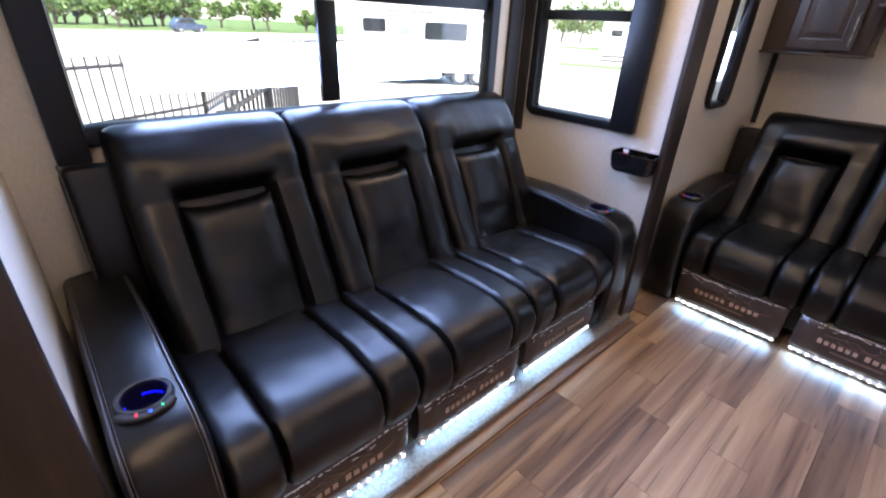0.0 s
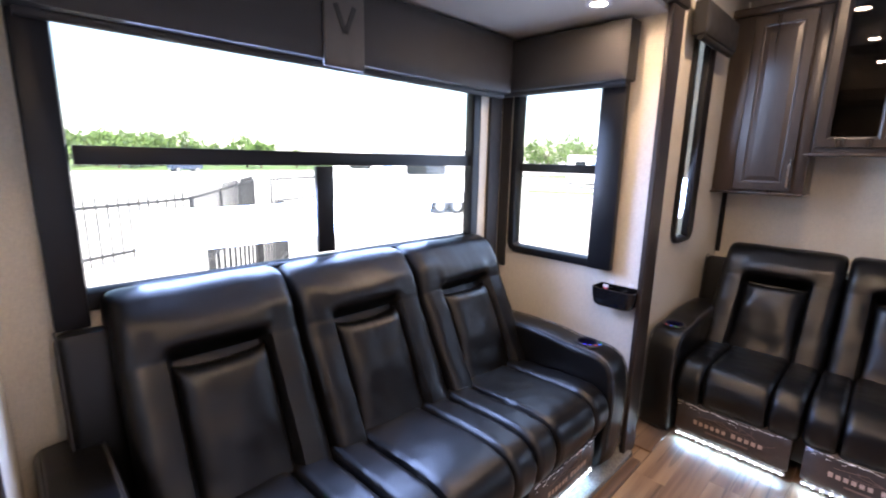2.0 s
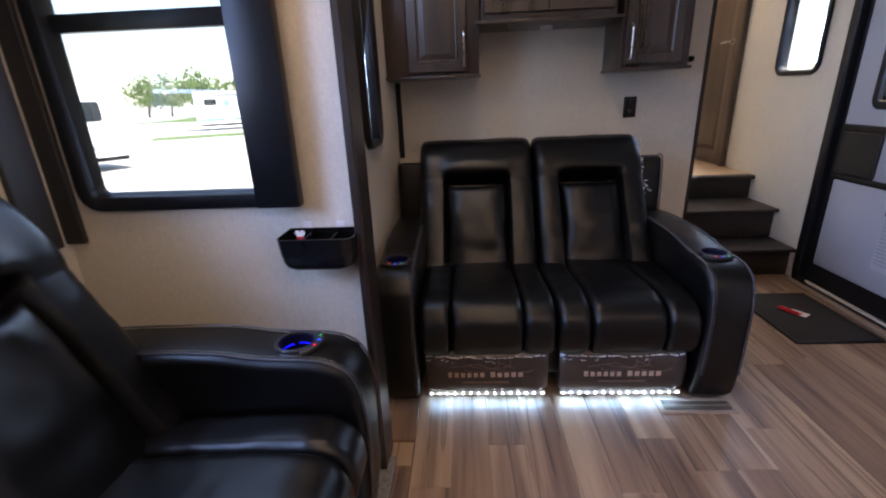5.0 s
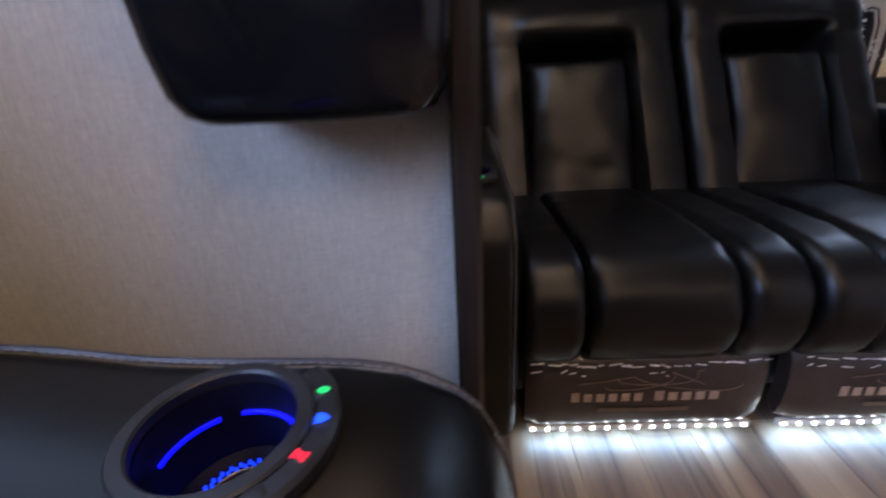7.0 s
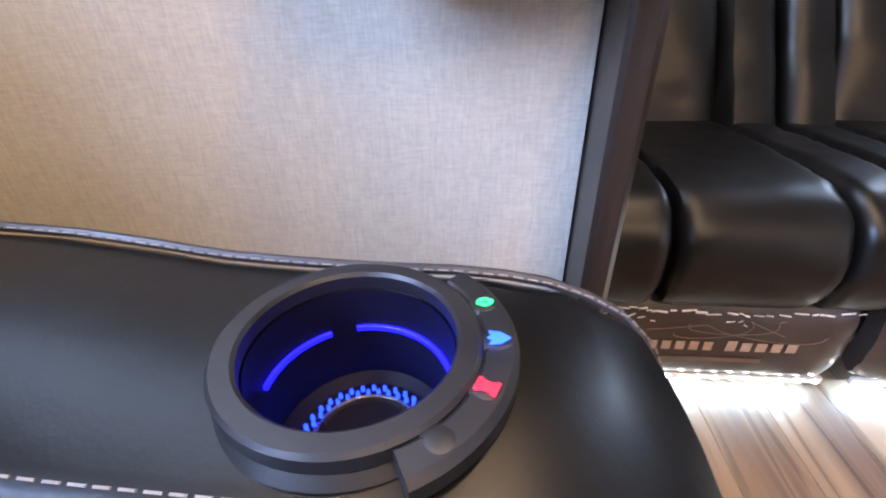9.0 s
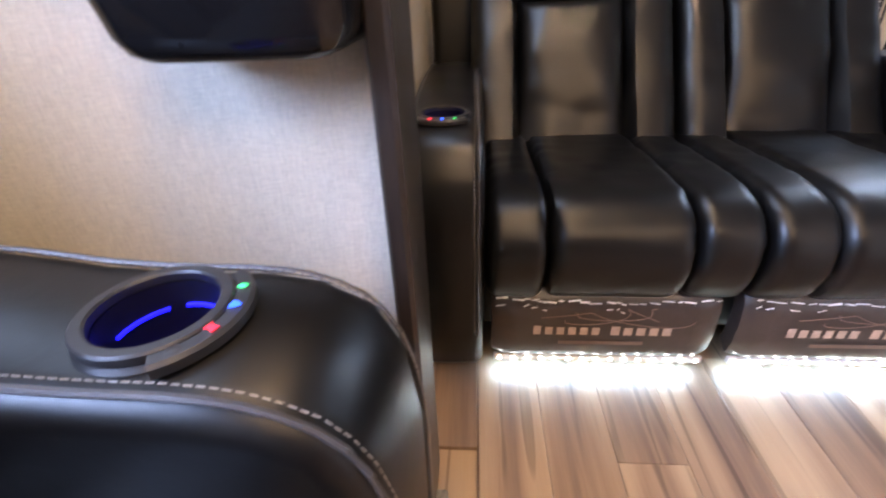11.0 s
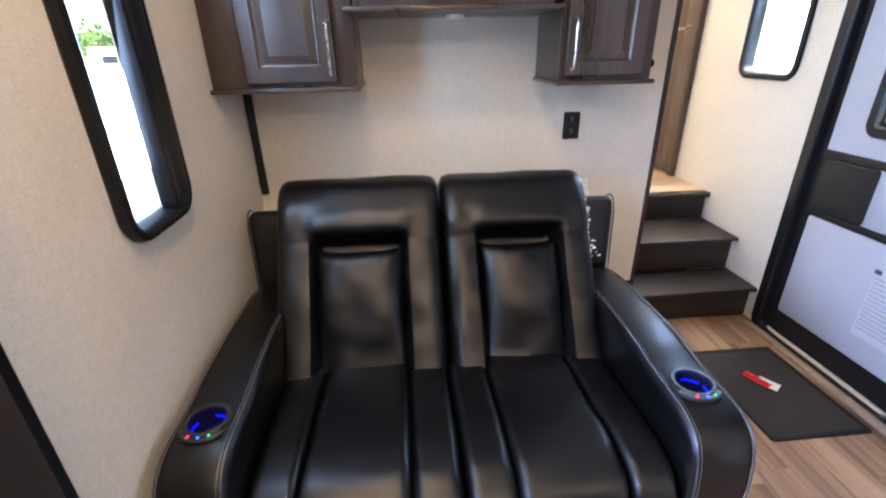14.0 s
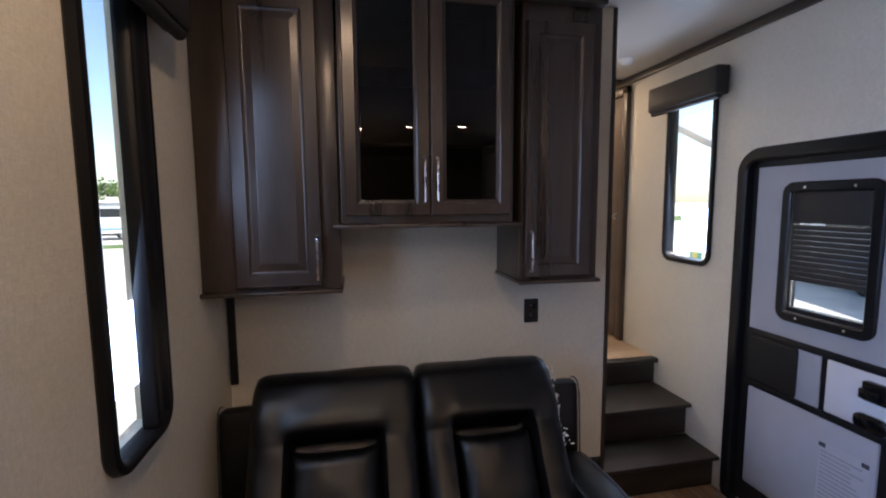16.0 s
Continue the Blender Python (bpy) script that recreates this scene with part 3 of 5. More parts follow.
ARM = [(0.035, 0.02), (0.0, 0.06), (-0.016, 0.16), (-0.022, 0.30), (-0.024, 0.44), (-0.012, 0.535), (0.014, 0.588), (0.06, 0.615), (0.11, 0.624), (0.18, 0.625), (0.235, 0.628), (0.27, 0.631), (0.31, 0.638), (0.37, 0.646), (0.48, 0.650), (0.66, 0.648), (0.82, 0.640), (0.93, 0.62), (0.955, 0.56), (0.95, 0.3), (0.94, 0.02)]
CUP_Y, CUP_Z = 0.170, 0.626
BEAD = bpy.data.meshes.new("led_bead")
_b = bmesh.new()
bmesh.ops.create_icosphere(_b, subdivisions=1, radius=0.0046)
_b.to_mesh(_b_me := BEAD)
_b.free()
BEAD.materials.append(LEDW)


def cup_holder(parent, x, flip):
    """A ring with a side lobe of lit buttons round a deep lit cup, set into an arm. flip: the lobe's side."""
    h = part("cup_holder", moved(ring_mesh(0.0475, 0.0590, 0.005, 0.014, 0, 360, 56, 0.0018), at(x, CUP_Y, CUP_Z)), RINGP, parent, "charcoal plastic cup holder ring")
    part("button_lobe", moved(ring_mesh(0.0580, 0.0745, 0.002, 0.0128, -152, -42, 34, 0.003), at(x, CUP_Y, CUP_Z, flip)), RINGP, h)
    part("seat_ring", moved(ring_mesh(0.052, 0.0625, -0.012, 0.004, 0, 360, 48, 0.004), at(x, CUP_Y, CUP_Z)), BLACKP, h)
    bm = bmesh.new()
    prof = [(0.0469, 0.004), (0.0467, -0.02), (0.0460, -0.056), (0.040, -0.061), (0.0, -0.062)]
    cols = []
    for i in range(40):
        a = math.tau * i / 40
        cols.append([bm.verts.new((r * math.cos(a), r * math.sin(a), z)) for r, z in prof[:-1]])
    c = bm.verts.new((0, 0, prof[-1][1]))
    for i in range(40):
        a, b = cols[i], cols[(i + 1) % 40]
        for k in range(3):
            bm.faces.new((a[k], b[k], b[k + 1], a[k + 1]))
        bm.faces.new((a[3], b[3], c))
    part("cup", moved(bm, at(x, CUP_Y, CUP_Z)), CUPIN, h, "deep dark cup well")
    for a0, a1 in ((-80, 14), (32, 92), (150, 262)):
        part("light_ring", moved(ring_mesh(0.0442, 0.0464, -0.0225, -0.0195, a0, a1, 24, 0.0005), at(x, CUP_Y, CUP_Z)), LEDBLUE, h, "glowing blue light ring")
    dots = bmesh.new()
    for q, rad in enumerate((0.0325, 0.0355)):
        for i in range(34):
            a = math.tau * (i + 0.5 * q) / 34
            bmesh.ops.create_cone(dots, cap_ends=True, segments=6, radius1=0.0014, radius2=0.0010, depth=0.003, matrix=at(x + rad * math.cos(a), CUP_Y + rad * math.sin(a), CUP_Z - 0.0595))
    part("rim", moved(ring_mesh(0.0275, 0.0295, -0.0615, -0.0575, 0, 360, 36, 0.0006), at(x, CUP_Y, CUP_Z)), STEEL, h, "thin bright rim in the cup")
    part("light_base", dots, LEDDOT, h, "ring of glowing blue light dots")
    for ang, m in ((-66, ICONG), (-89, ICONB), (-113, ICONR), (-138, None)):
        a = radians(ang + flip)
        px, py = x + 0.0652 * math.cos(a), CUP_Y + 0.0652 * math.sin(a)
        dome = bmesh.new()
        bmesh.ops.create_uvsphere(dome, u_segments=16, v_segments=8, radius=0.0078, matrix=at(px, py, CUP_Z + 0.0112) @ Matrix.Diagonal((1, 1, 0.3, 1)))
        b = part("button", dome, RINGP, h)
        if m is ICONB:
            ic = bmesh.new()
            vs = [ic.verts.new((px + 0.0045 * (u * math.cos(a) - v * math.sin(a)), py + 0.0045 * (u * math.sin(a) + v * math.cos(a)), CUP_Z + 0.0143)) for u, v in ((1.2, 0), (0.2, 0.8), (-0.9, 0.9), (-0.6, 0.3), (-1.1, 0), (-0.6, -0.3), (-0.9, -0.9), (0.2, -0.8))]
            ic.faces.new(vs)
            part("icon", bmesh_thick(ic, 0.0006), m, b, "lit blue lamp icon", False)
        elif m is ICONG:
            ic = moved(ring_mesh(0.0018, 0.0042, 0, 0.0006, 10, 170, 12, 0.0002), at(px - 0.001, py, CUP_Z + 0.0138, ang + flip))
            join(ic, moved(ring_mesh(0.0018, 0.0042, 0, 0.0006, 190, 350, 12, 0.0002), at(px + 0.001, py, CUP_Z + 0.0138, ang + flip)))
            part("icon", ic, m, b, "lit green swirl icon", False)
        elif m is ICONR:
            ic = box(-0.0030, 0.0030, -0.0024, 0.0024, 0, 0.0006)
            for q in (-1, 1):
                join(ic, box(q * 0.0035 - 0.0010, q * 0.0035 + 0.0010, -0.0034, 0.0034, 0, 0.0006))
            part("icon", moved(ic, at(px, py, CUP_Z + 0.0138, ang + flip)), m, b, "lit red seat icon", False)
    return h


def bmesh_thick(bm, d):
    r = bmesh.ops.extrude_face_region(bm, geom=bm.faces[:])
    bmesh.ops.translate(bm, verts=[g for g in r["geom"] if isinstance(g, bmesh.types.BMVert)], vec=(0, 0, d))
    return bm


def swirl(parent, cx, z, y):
    """The flourish above the print: three thin looping strokes."""
    for amp, w, ph, dz in ((0.030, 0.17, 0.0, 0.012), (0.022, 0.12, 1.9, 0.020), (0.036, 0.10, 3.6, 0.010)):
        pts = []
        for i in range(40):
            a = i / 39
            pts.append((cx + (a - 0.5) * 2 * w + 0.03 * math.sin(a * 9 + ph), y, z + dz + amp * math.sin(a * 6.0 + ph) * (0.35 + 0.65 * a)))
        part("flourish", tube(pts, 0.0011, 5), BROWNP, parent, "looping bronze flourish print")


def soft(a, b, x):
    t = min(1.0, max(0.0, (x - a) / (b - a)))
    return t * t * (3 - 2 * t)


def skin(n, m, place, thick):
    """A stuffed skin over a grid: place(u, v, d) gives the point d behind the outer face."""
    bm = bmesh.new()
    rows = [[[bm.verts.new(place(k / (m - 1), i / (n - 1), d)) for k in range(m)] for i in range(n)] for d in (0.0, thick)]
    f, g = rows
    for i in range(n - 1):
        for k in range(m - 1):
            bm.faces.new((f[i][k], f[i][k + 1], f[i + 1][k + 1], f[i + 1][k]))
            bm.faces.new((g[i][k], g[i + 1][k], g[i + 1][k + 1], g[i][k + 1]))
        for k in (0, m - 1):
            bm.faces.new((f[i][k], f[i + 1][k], g[i + 1][k], g[i][k]))
    for i in (0, n - 1):
        for k in range(m - 1):
            bm.faces.new((f[i][k], f[i][k + 1], g[i][k + 1], g[i][k]))
    return bm


def seat_back(root, x0, x1, q, back_y, back_z, seed, deep):
    """A seat back whose headrest runs down both sides as bolsters round a recess, with a square pillow in the recess."""
    w = x1 - x0
    top = 0.80
    side = [q(-0.03), q(0.2), q(0.5), q(0.8), q(0.95), (q(1.0)[0] + 0.004, back_z - 0.020), (back_y + 0.03, back_z - 0.012), (back_y + 0.062, back_z - 0.02), (back_y + 0.08, back_z - 0.07), (back_y + 0.08, back_z - 0.16)]
    line = resample(smooth_line(side), 240)
    # where along the line the board ends and the roll over the top begins
    lens = [0.0]
    for a, b in zip(line, line[1:]):
        lens.append(lens[-1] + (b - a).length)
    board = (Vector(q(1.0)) - Vector(q(-0.03))).length
    half = w * 0.250

    def on_line(v):
        f = v * 239
        i = min(int(f), 238)
        p = line[i].lerp(line[i + 1], f - i)
        t = (line[min(i + 3, 239)] - line[max(i - 3, 0)]).normalized()
        s = -0.03 + 1.03 * (v * lens[-1]) / board
        return p, Vector((-t.y, t.x)), s

    def back_place(u, v, d):
        p, nrm, s = on_line(v)
        x = x0 + u * w
        e = min(u, 1 - u) * w
        rim = math.sqrt(max(0.0, 1 - (1 - min(1, e / 0.055)) ** 2))
        dx = abs(u - 0.5) * w
        head = 0.034 + 0.040 * soft(0.675, 0.755, s) * (1 - soft(0.78, 1.02, s)) * 1.0 + 0.004
        bol = 0.058 * math.sqrt(max(0.0, 1 - (2 * (dx - half) / (w / 2 - half) - 1) ** 2 * 0.32)) if dx > half else 0.02
        side_k = soft(half - 0.01, half + 0.05, dx)
        rise = side_k * (1 - soft(0.66, 0.92, s))
        head = head * (1 - rise) + 0.064 * rise
        k = soft(0.665, 0.725, s)
        off = bol * (1 - k) + head * k + 0.004
        off -= 0.0025 * math.exp(-((s - 0.675) / 0.010) ** 2) * (1 if dx > half else 0)
        hole = (1 - soft(half - 0.008, half + 0.028, dx)) * (1 - soft(0.672, 0.720, s))
        off = off * (1 - hole) - deep * (0.012 + 0.036 * soft(0.54, 0.63, s)) * hole
        off = off * (0.30 + 0.70 * rim) - 0.010 * (1 - rim) ** 2
        gather = math.exp(-((s - 0.70) / 0.05) ** 2) * (1 if dx < half + 0.05 else 0.3) + 0.9 * (1 - rim) + 0.35
        off += noise.noise(Vector((x * 26 + seed, s * 5, seed * 0.7))) * 0.0028 * gather
        off += noise.noise(Vector((x * 7 + seed * 2, s * 9, seed * 1.7))) * 0.0060
        off += noise.noise(Vector((x * 9, s * 46 + seed, seed * 2.7))) * 0.0034 * max(0.0, 1 - e / 0.05)
        c = p + nrm * (off - d)
        return (x, c.x, c.y)

    part("seat_back", skin(96, 60, back_place, 0.075), LEATHER, root, "headrest and side bolsters of the seat back")
    ph = half + 0.012

    def pillow_place(u, v, d):
        a = 2 * u - 1
        s = 0.0 + 0.640 * v + 0.022 * abs(a) ** 5 * v ** 8 - 0.008 * (1 - a * a) * v ** 8
        x = x0 + w / 2 + ph * a * (1 - 0.02 * math.sin(math.pi * min(1, v)) ** 0.8)
        p = Vector(q(s))
        t = (Vector(q(1.0)) - Vector(q(0.0))).normalized()
        nrm = Vector((-t.y, t.x))
        f = max(0.0, 1 - abs(a) ** 4.5) ** 0.5
        g = math.sqrt(max(0.0, 1 - max(0.0, (v - 0.86) / 0.14) ** 2.2)) * (0.45 + 0.55 * soft(0.0, 0.6, v))
        off = 0.010 - 0.022 * deep + (0.062 + 0.018 * deep) * f * g
        off += noise.noise(Vector((x * 34 + seed, v * 3, seed))) * 0.0045 * soft(0.72, 0.97, v) * f
        off += noise.noise(Vector((x * 8 + seed, v * 5, seed * 1.3))) * 0.008 * f
        c = p + nrm * (off - d)
        return (x, c.x, c.y)

    part("lumbar_pillow", skin(52, 44, pillow_place, 0.030), LEATHER, root, "square lumbar pillow in the seat back")
    for x in (x0 + 0.004, x1 - 0.004):
        pts = []
        for i in range(30):
            p, nrm, s = on_line(0.02 + 0.80 * i / 29)
            c = p + nrm * 0.002
            pts.append((x, c.x, c.y))
        part("piping", tube(pts, 0.003, 6), PIPING, root)


def back_film_glints(root, x, q, seed):
    """Loose clear wrapping along the outer edge of a seat back, its glints drawn as pale bars."""
    rnd = random.Random(seed)
    bm = bmesh.new()
    for i in range(46):
        s = 0.55 + 0.47 * i / 45 + rnd.uniform(-0.01, 0.01)
        y, z = q(s)
        dx, dy, dz = rnd.uniform(-0.022, 0.002), rnd.uniform(-0.070, -0.022), rnd.uniform(-0.012, 0.014)
        a = Vector((x + dx, y + dy, z + dz))
        b = a + Vector((rnd.uniform(-0.012, 0.012), rnd.uniform(-0.015, 0.02), rnd.uniform(-0.018, 0.018)))
        short_bar(bm, [tuple(a), tuple(b)], rnd.uniform(0.0010, 0.0030))
    tagged(part("film_glints", bm, FILM_GLINT, root, "crinkled film edge drawn as pale glints"), kind="stuff")


def recliner(name, m, seats, seat_w, back_y, back_z, base_y, label, back_x=None, wing_in=0.012, wing_y=None, wing_z=None):
    """A row of reclining seats with arms, lit cup holders and lit footrests. Local x along the row, y to the back, front at y = 0."""
    aw = 0.178
    width = 2 * aw + seats * seat_w
    root = thing(name, m, label, "sofa")
    # base box and rear frame
    part("base", box(aw - 0.02, width - aw + 0.02, 0.10, 0.90, 0.10, 0.36, 0.01), LEATHERB, root)
    wing_top = wing_z or back_z - 0.075
    by = wing_y or back_y - 0.045
    for x0, x1 in ((wing_in, aw + 0.06), (width - aw - 0.06, width - wing_in)):
        w = part("wing", lofted([(by + 0.01, 0.10), (by - 0.03, 0.35), (by - 0.012, 0.62), (by + 0.005, wing_top - 0.05), (by + 0.022, wing_top - 0.008), (by + 0.05, wing_top), (by + 0.085, wing_top - 0.01), (by + 0.10, wing_top - 0.05), (by + 0.10, 0.10)], x0, x1, 0.034), LEATHERB, root, "narrow padded side wing behind the seat back")
        ex = x0 + 0.006 if x0 < width / 2 else x1 - 0.006
        part("piping", tube([(ex, by - 0.032, 0.36), (ex, by - 0.014, 0.62), (ex, by + 0.004, wing_top - 0.05), (ex, by + 0.024, wing_top - 0.003), (ex, by + 0.055, wing_top + 0.004), (ex, by + 0.09, wing_top - 0.01)], 0.0035, 6), PIPING, w)
    part("rear_frame", box(aw, width - aw, by + 0.02, by + 0.09, 0.10, wing_top - 0.03, 0.02), LEATHERB, root)
    # arms
    for s, x0 in ((0, 0.0), (1, width - aw)):
        arm = part("arm", lofted(ARM, x0, x0 + aw, 0.030, crown=0.004), LEATHER, root, "padded black leather arm with pale stitching")
        cx = x0 + aw / 2
        carve(arm, cyl(0.0530, CUP_Z - 0.078, CUP_Z + 0.05, 40, centre=(cx, CUP_Y)))
        cup_holder(root, cx, 0)
        top = smooth_line(ARM[2:19], 1)
        for ex in (x0 + 0.013, x0 + aw - 0.013):
            pts = [(ex, y, z) for y, z in top]
            out = []
            for i, p in enumerate(pts):
                a, b = pts[max(i - 1, 0)], pts[min(i + 1, len(pts) - 1)]
                t = Vector((b[1] - a[1], b[2] - a[2])).normalized()
                out.append((ex, p[1] - t.y * 0.0005, p[2] + t.x * 0.0005))
            part("piping", tube(out, 0.0032, 6), PIPING, arm)
            line = resample([(p[1], p[2]) for p in out], 500)
            st = bmesh.new()
            inner = 0.0075 if ex < cx else -0.0075
            for i in range(4, 490, 3):
                a, b = line[i], line[i + 2]
                t = (b - a).normalized()
                q = Vector((-t.y, t.x)) * 0.0042
                join_tube = [(ex + inner, a.x + q.x, a.y + q.y), (ex + inner, b.x + q.x, b.y + q.y)]
                short_bar(st, join_tube, 0.0007)
            tagged(part("stitching", st, STITCH, arm, "pale thread stitching"), kind="stuff")
    # seats
    for i in range(seats):
        x0 = aw + i * seat_w
        seat_path = [(0.60, 0.445), (0.46, 0.452), (0.30, 0.462), (0.16, 0.470), (0.055, 0.462), (0.008, 0.425), (-0.008, 0.37), (0.002, 0.31), (0.024, 0.262), (0.07, 0.250)]
        a, b = 0.145 * seat_w / 0.61, 0.465 * seat_w / 0.61
        for j, (u0, u1) in enumerate(((0.004, a), (a, b), (b, seat_w - 0.004))):
            part("seat_panel", padded(list(reversed(seat_path)), x0 + u0, x0 + u1, -0.019, -0.09, 44, 25, -0.012, 0.0022, i * 5 + j + seats * 11, 0.35, 0.0, 0.036), LEATHER, root)
        # footrest with its film and print, lamp strip under it
        fx0, fx1 = x0 + 0.022, x0 + seat_w - 0.028
        fm = (fx0 + fx1) / 2
        foot = part("footrest", padded([(0.040, 0.058), (0.026, 0.080), (0.020, 0.15), (0.024, 0.22), (0.050, 0.255)], fx0, fx1, -0.010, -0.05, 14, 18, -0.008, 0.0015, i + 40), SKIRT, root, "brown-black footrest panel under clear film")
        # film's edge: pale bars paint the glints on its crinkles
        cr = bmesh.new()
        rnd = random.Random(i + seats * 10)
        px = fx0 + 0.006
        while px < fx1 - 0.03:
            ln = rnd.uniform(0.008, 0.03)
            u = (px - fx0) / (fx1 - fx0)
            zz = 0.250 - 0.010 * math.sin(math.pi * u) + rnd.uniform(-0.004, 0.004)
            short_bar(cr, [(px, 0.010, zz), (px + ln, 0.010, zz + rnd.uniform(-0.004, 0.004))], rnd.uniform(0.0010, 0.0030))
            if rnd.random() < (0.5 if u < 0.25 else 0.12):
                short_bar(cr, [(px, 0.004, zz - 0.018), (px + ln * 0.8, 0.004, zz - 0.016 + rnd.uniform(-0.006, 0.006))], 0.0013)
            px += ln + rnd.uniform(-0.002, 0.012)
        tagged(part("film_glints", cr, FILM_GLINT, foot, "crinkled film edge drawn as pale glints"), kind="stuff")
        # the maker's print as plain bars
        yb = 0.0085
        for a_, b_, cnt_ in ((-0.170, -0.005, 6), (0.012, 0.160, 5)):
            step = (b_ - a_) / cnt_
            for k in range(cnt_):
                part("print_bar", box(fm + a_ + k * step + 0.004, fm + a_ + (k + 1) * step - 0.006, yb - 0.0006, yb, 0.145, 0.171 if k == 0 else 0.167), GOLDP, foot, "pale bronze print bar", False)
        part("print_line", box(fm - 0.105, fm + 0.095, yb - 0.0006, yb, 0.115, 0.125), BROWNP, foot, "small bronze print line", False)
        swirl(foot, fm + 0.02, 0.182, yb + 0.001)
        strip = part("led_strip", box(fx0 + 0.006, fx1 - 0.006, 0.0290, 0.0400, 0.038, 0.056, 0.002), WHITEP, root, "lit white led strip under the footrest")
        cnt = 15
        for k in range(cnt):
            shared("led_bead", BEAD, at(fx0 + 0.02 + (fx1 - fx0 - 0.04) * k / (cnt - 1), 0.0285, 0.046), strip)
        lamp = area_lamp("led_light", (0, 0, 0), (0, 0, -1), fx1 - fx0 - 0.03, 0.012, LED_WATTS, COOL)
        lamp.matrix_world = m @ look((fm, 0.050, 0.034), (fm, 0.020, 0.0))
    # backs
    edges = back_x or [aw + i * seat_w for i in range(seats + 1)]
    for i in range(seats):
        x0, x1 = edges[i] + 0.004, edges[i + 1] - 0.004
        w = x1 - x0
        q = lambda s, d=0.0: (base_y + (back_y - base_y) * s + d * 0.55, 0.44 + (back_z - 0.44) * s + d * 0.2)
        b0, h1 = 0.0, 0.66
        seat_back(root, x0, x1, q, back_y, back_z, i * 7 + seats * 23, 1.0 if seats == 2 else 0.22)
    if seats == 2:
        back_film_glints(root, edges[-1] - 0.002, q, 17)
    return root


def short_bar(bm, ends, r):
    a, b = Vector(ends[0]), Vector(ends[1])
    d = (b - a).normalized()
    s = d.cross(Vector((0.3, 0.2, 0.9))).normalized()
    u = s.cross(d)
    ra = [bm.verts.new(a + r * (math.cos(k * math.pi / 2) * s + math.sin(k * math.pi / 2) * u)) for k in range(4)]
    rb = [bm.verts.new(b + r * (math.cos(k * math.pi / 2) * s + math.sin(k * math.pi / 2) * u)) for k in range(4)]
    for k in range(4):
        bm.faces.new((ra[k], ra[(k + 1) % 4], rb[(k + 1) % 4], rb[k]))
    bm.faces.new(ra)
    bm.faces.new(list(reversed(rb)))


LED_WATTS = 0.42
recliner("reclining_sofa", at(1.971, 2.088, 0.036), 3, 0.6007, 0.86, 1.075, 0.53, "three-seat black leather reclining sofa under the wide window", [0.2115, 0.7975, 1.4145, 2.0455], 0.085)
recliner("reclining_love_seat", SIDE(4.60, 2.1665, 0.0), 2, 0.5785, 0.955, 1.025, 0.57, "two-seat black leather reclining love seat with lit footrests", [0.1395, 0.7675, 1.354], 0.0, 0.945, 0.93)

# ---------------------------------------------------------------- windows, blinds


def window(name, m, w, h, label, rail=0.045, depth=0.045, bars=(), r=0.07, proud=0.018):
    """A rounded frame round an opening, a pane behind it, and bars across it. Local front towards -y, centre at the origin."""
    root = thing(name, m, label, "window", kind="structure")
    part("window_frame", panel(w + 0.05, h + 0.05, r, [(0.004, 0.0), (0, -0.006), (0.004, -proud), (0.018, -proud - 0.004), (rail - 0.006, -proud), (rail, -proud + 0.008), (rail + 0.002, depth), (0.026, depth), (0.026, 0.0)], loop=True, seg=7), FRAME, root)
    pane = part("pane", box(-w / 2 + rail - 0.024, w / 2 - rail + 0.024, depth - 0.014, depth - 0.009, -h / 2 + rail - 0.024, h / 2 - rail + 0.024), PANE, root, "clear window glass", False)
    pane.visible_shadow = False
    for x0, x1, z0, z1 in bars:
        part("mullion", box(x0, x1, 0.002, depth - 0.016, z0, z1, 0.004), FRAME, root)
    return root


bw = window("window_1", at((bigw[0] + bigw[1]) / 2, SLIDE_Y, (bigw[2] + bigw[3]) / 2), bigw[1] - bigw[0], bigw[3] - bigw[2], "wide black-framed sliding window behind the sofa", 0.065,
            bars=[(-0.90, 0.90, -0.064, -0.004), (-0.0795, 0.0035, -0.45, -0.066)])
window("window_2", SIDE(SLIDE_X1, (swin[0] + swin[1]) / 2, (swin[2] + swin[3]) / 2), 0.577, 0.98, "black-framed side window of the slide-out", 0.05, bars=[(-0.25, 0.25, -0.010, 0.038)])
w3 = window("window_3", at((nwin[0] + nwin[1]) / 2, N_WALL, (nwin[2] + nwin[3]) / 2), nwin[1] - nwin[0], nwin[3] - nwin[2], "tall narrow black-framed window beside the love seat", 0.035, 0.024, r=0.08, proud=0.026)
part("side_rail", moved(panel(0.105, nwin[3] - nwin[2], 0.030, [(0, 0.008), (0, -0.018), (0.006, -0.028), (0.020, -0.031), (0.040, -0.024)]), at(0.098, 0, 0)), FRAME, w3, "wide black shade rail")
window("window_4", SOUTH((rwin[0] + rwin[1]) / 2, S_WALL, (rwin[2] + rwin[3]) / 2), rwin[1] - rwin[0], rwin[3] - rwin[2], "tall narrow black-framed window above the steps", 0.035, 0.05, r=0.08)
window("window_5", SOUTH((bwin[0] + bwin[1]) / 2, S_WALL, (bwin[2] + bwin[3]) / 2), 0.45, 0.72, "dark-framed window at the far end of the hall", 0.035, 0.05)


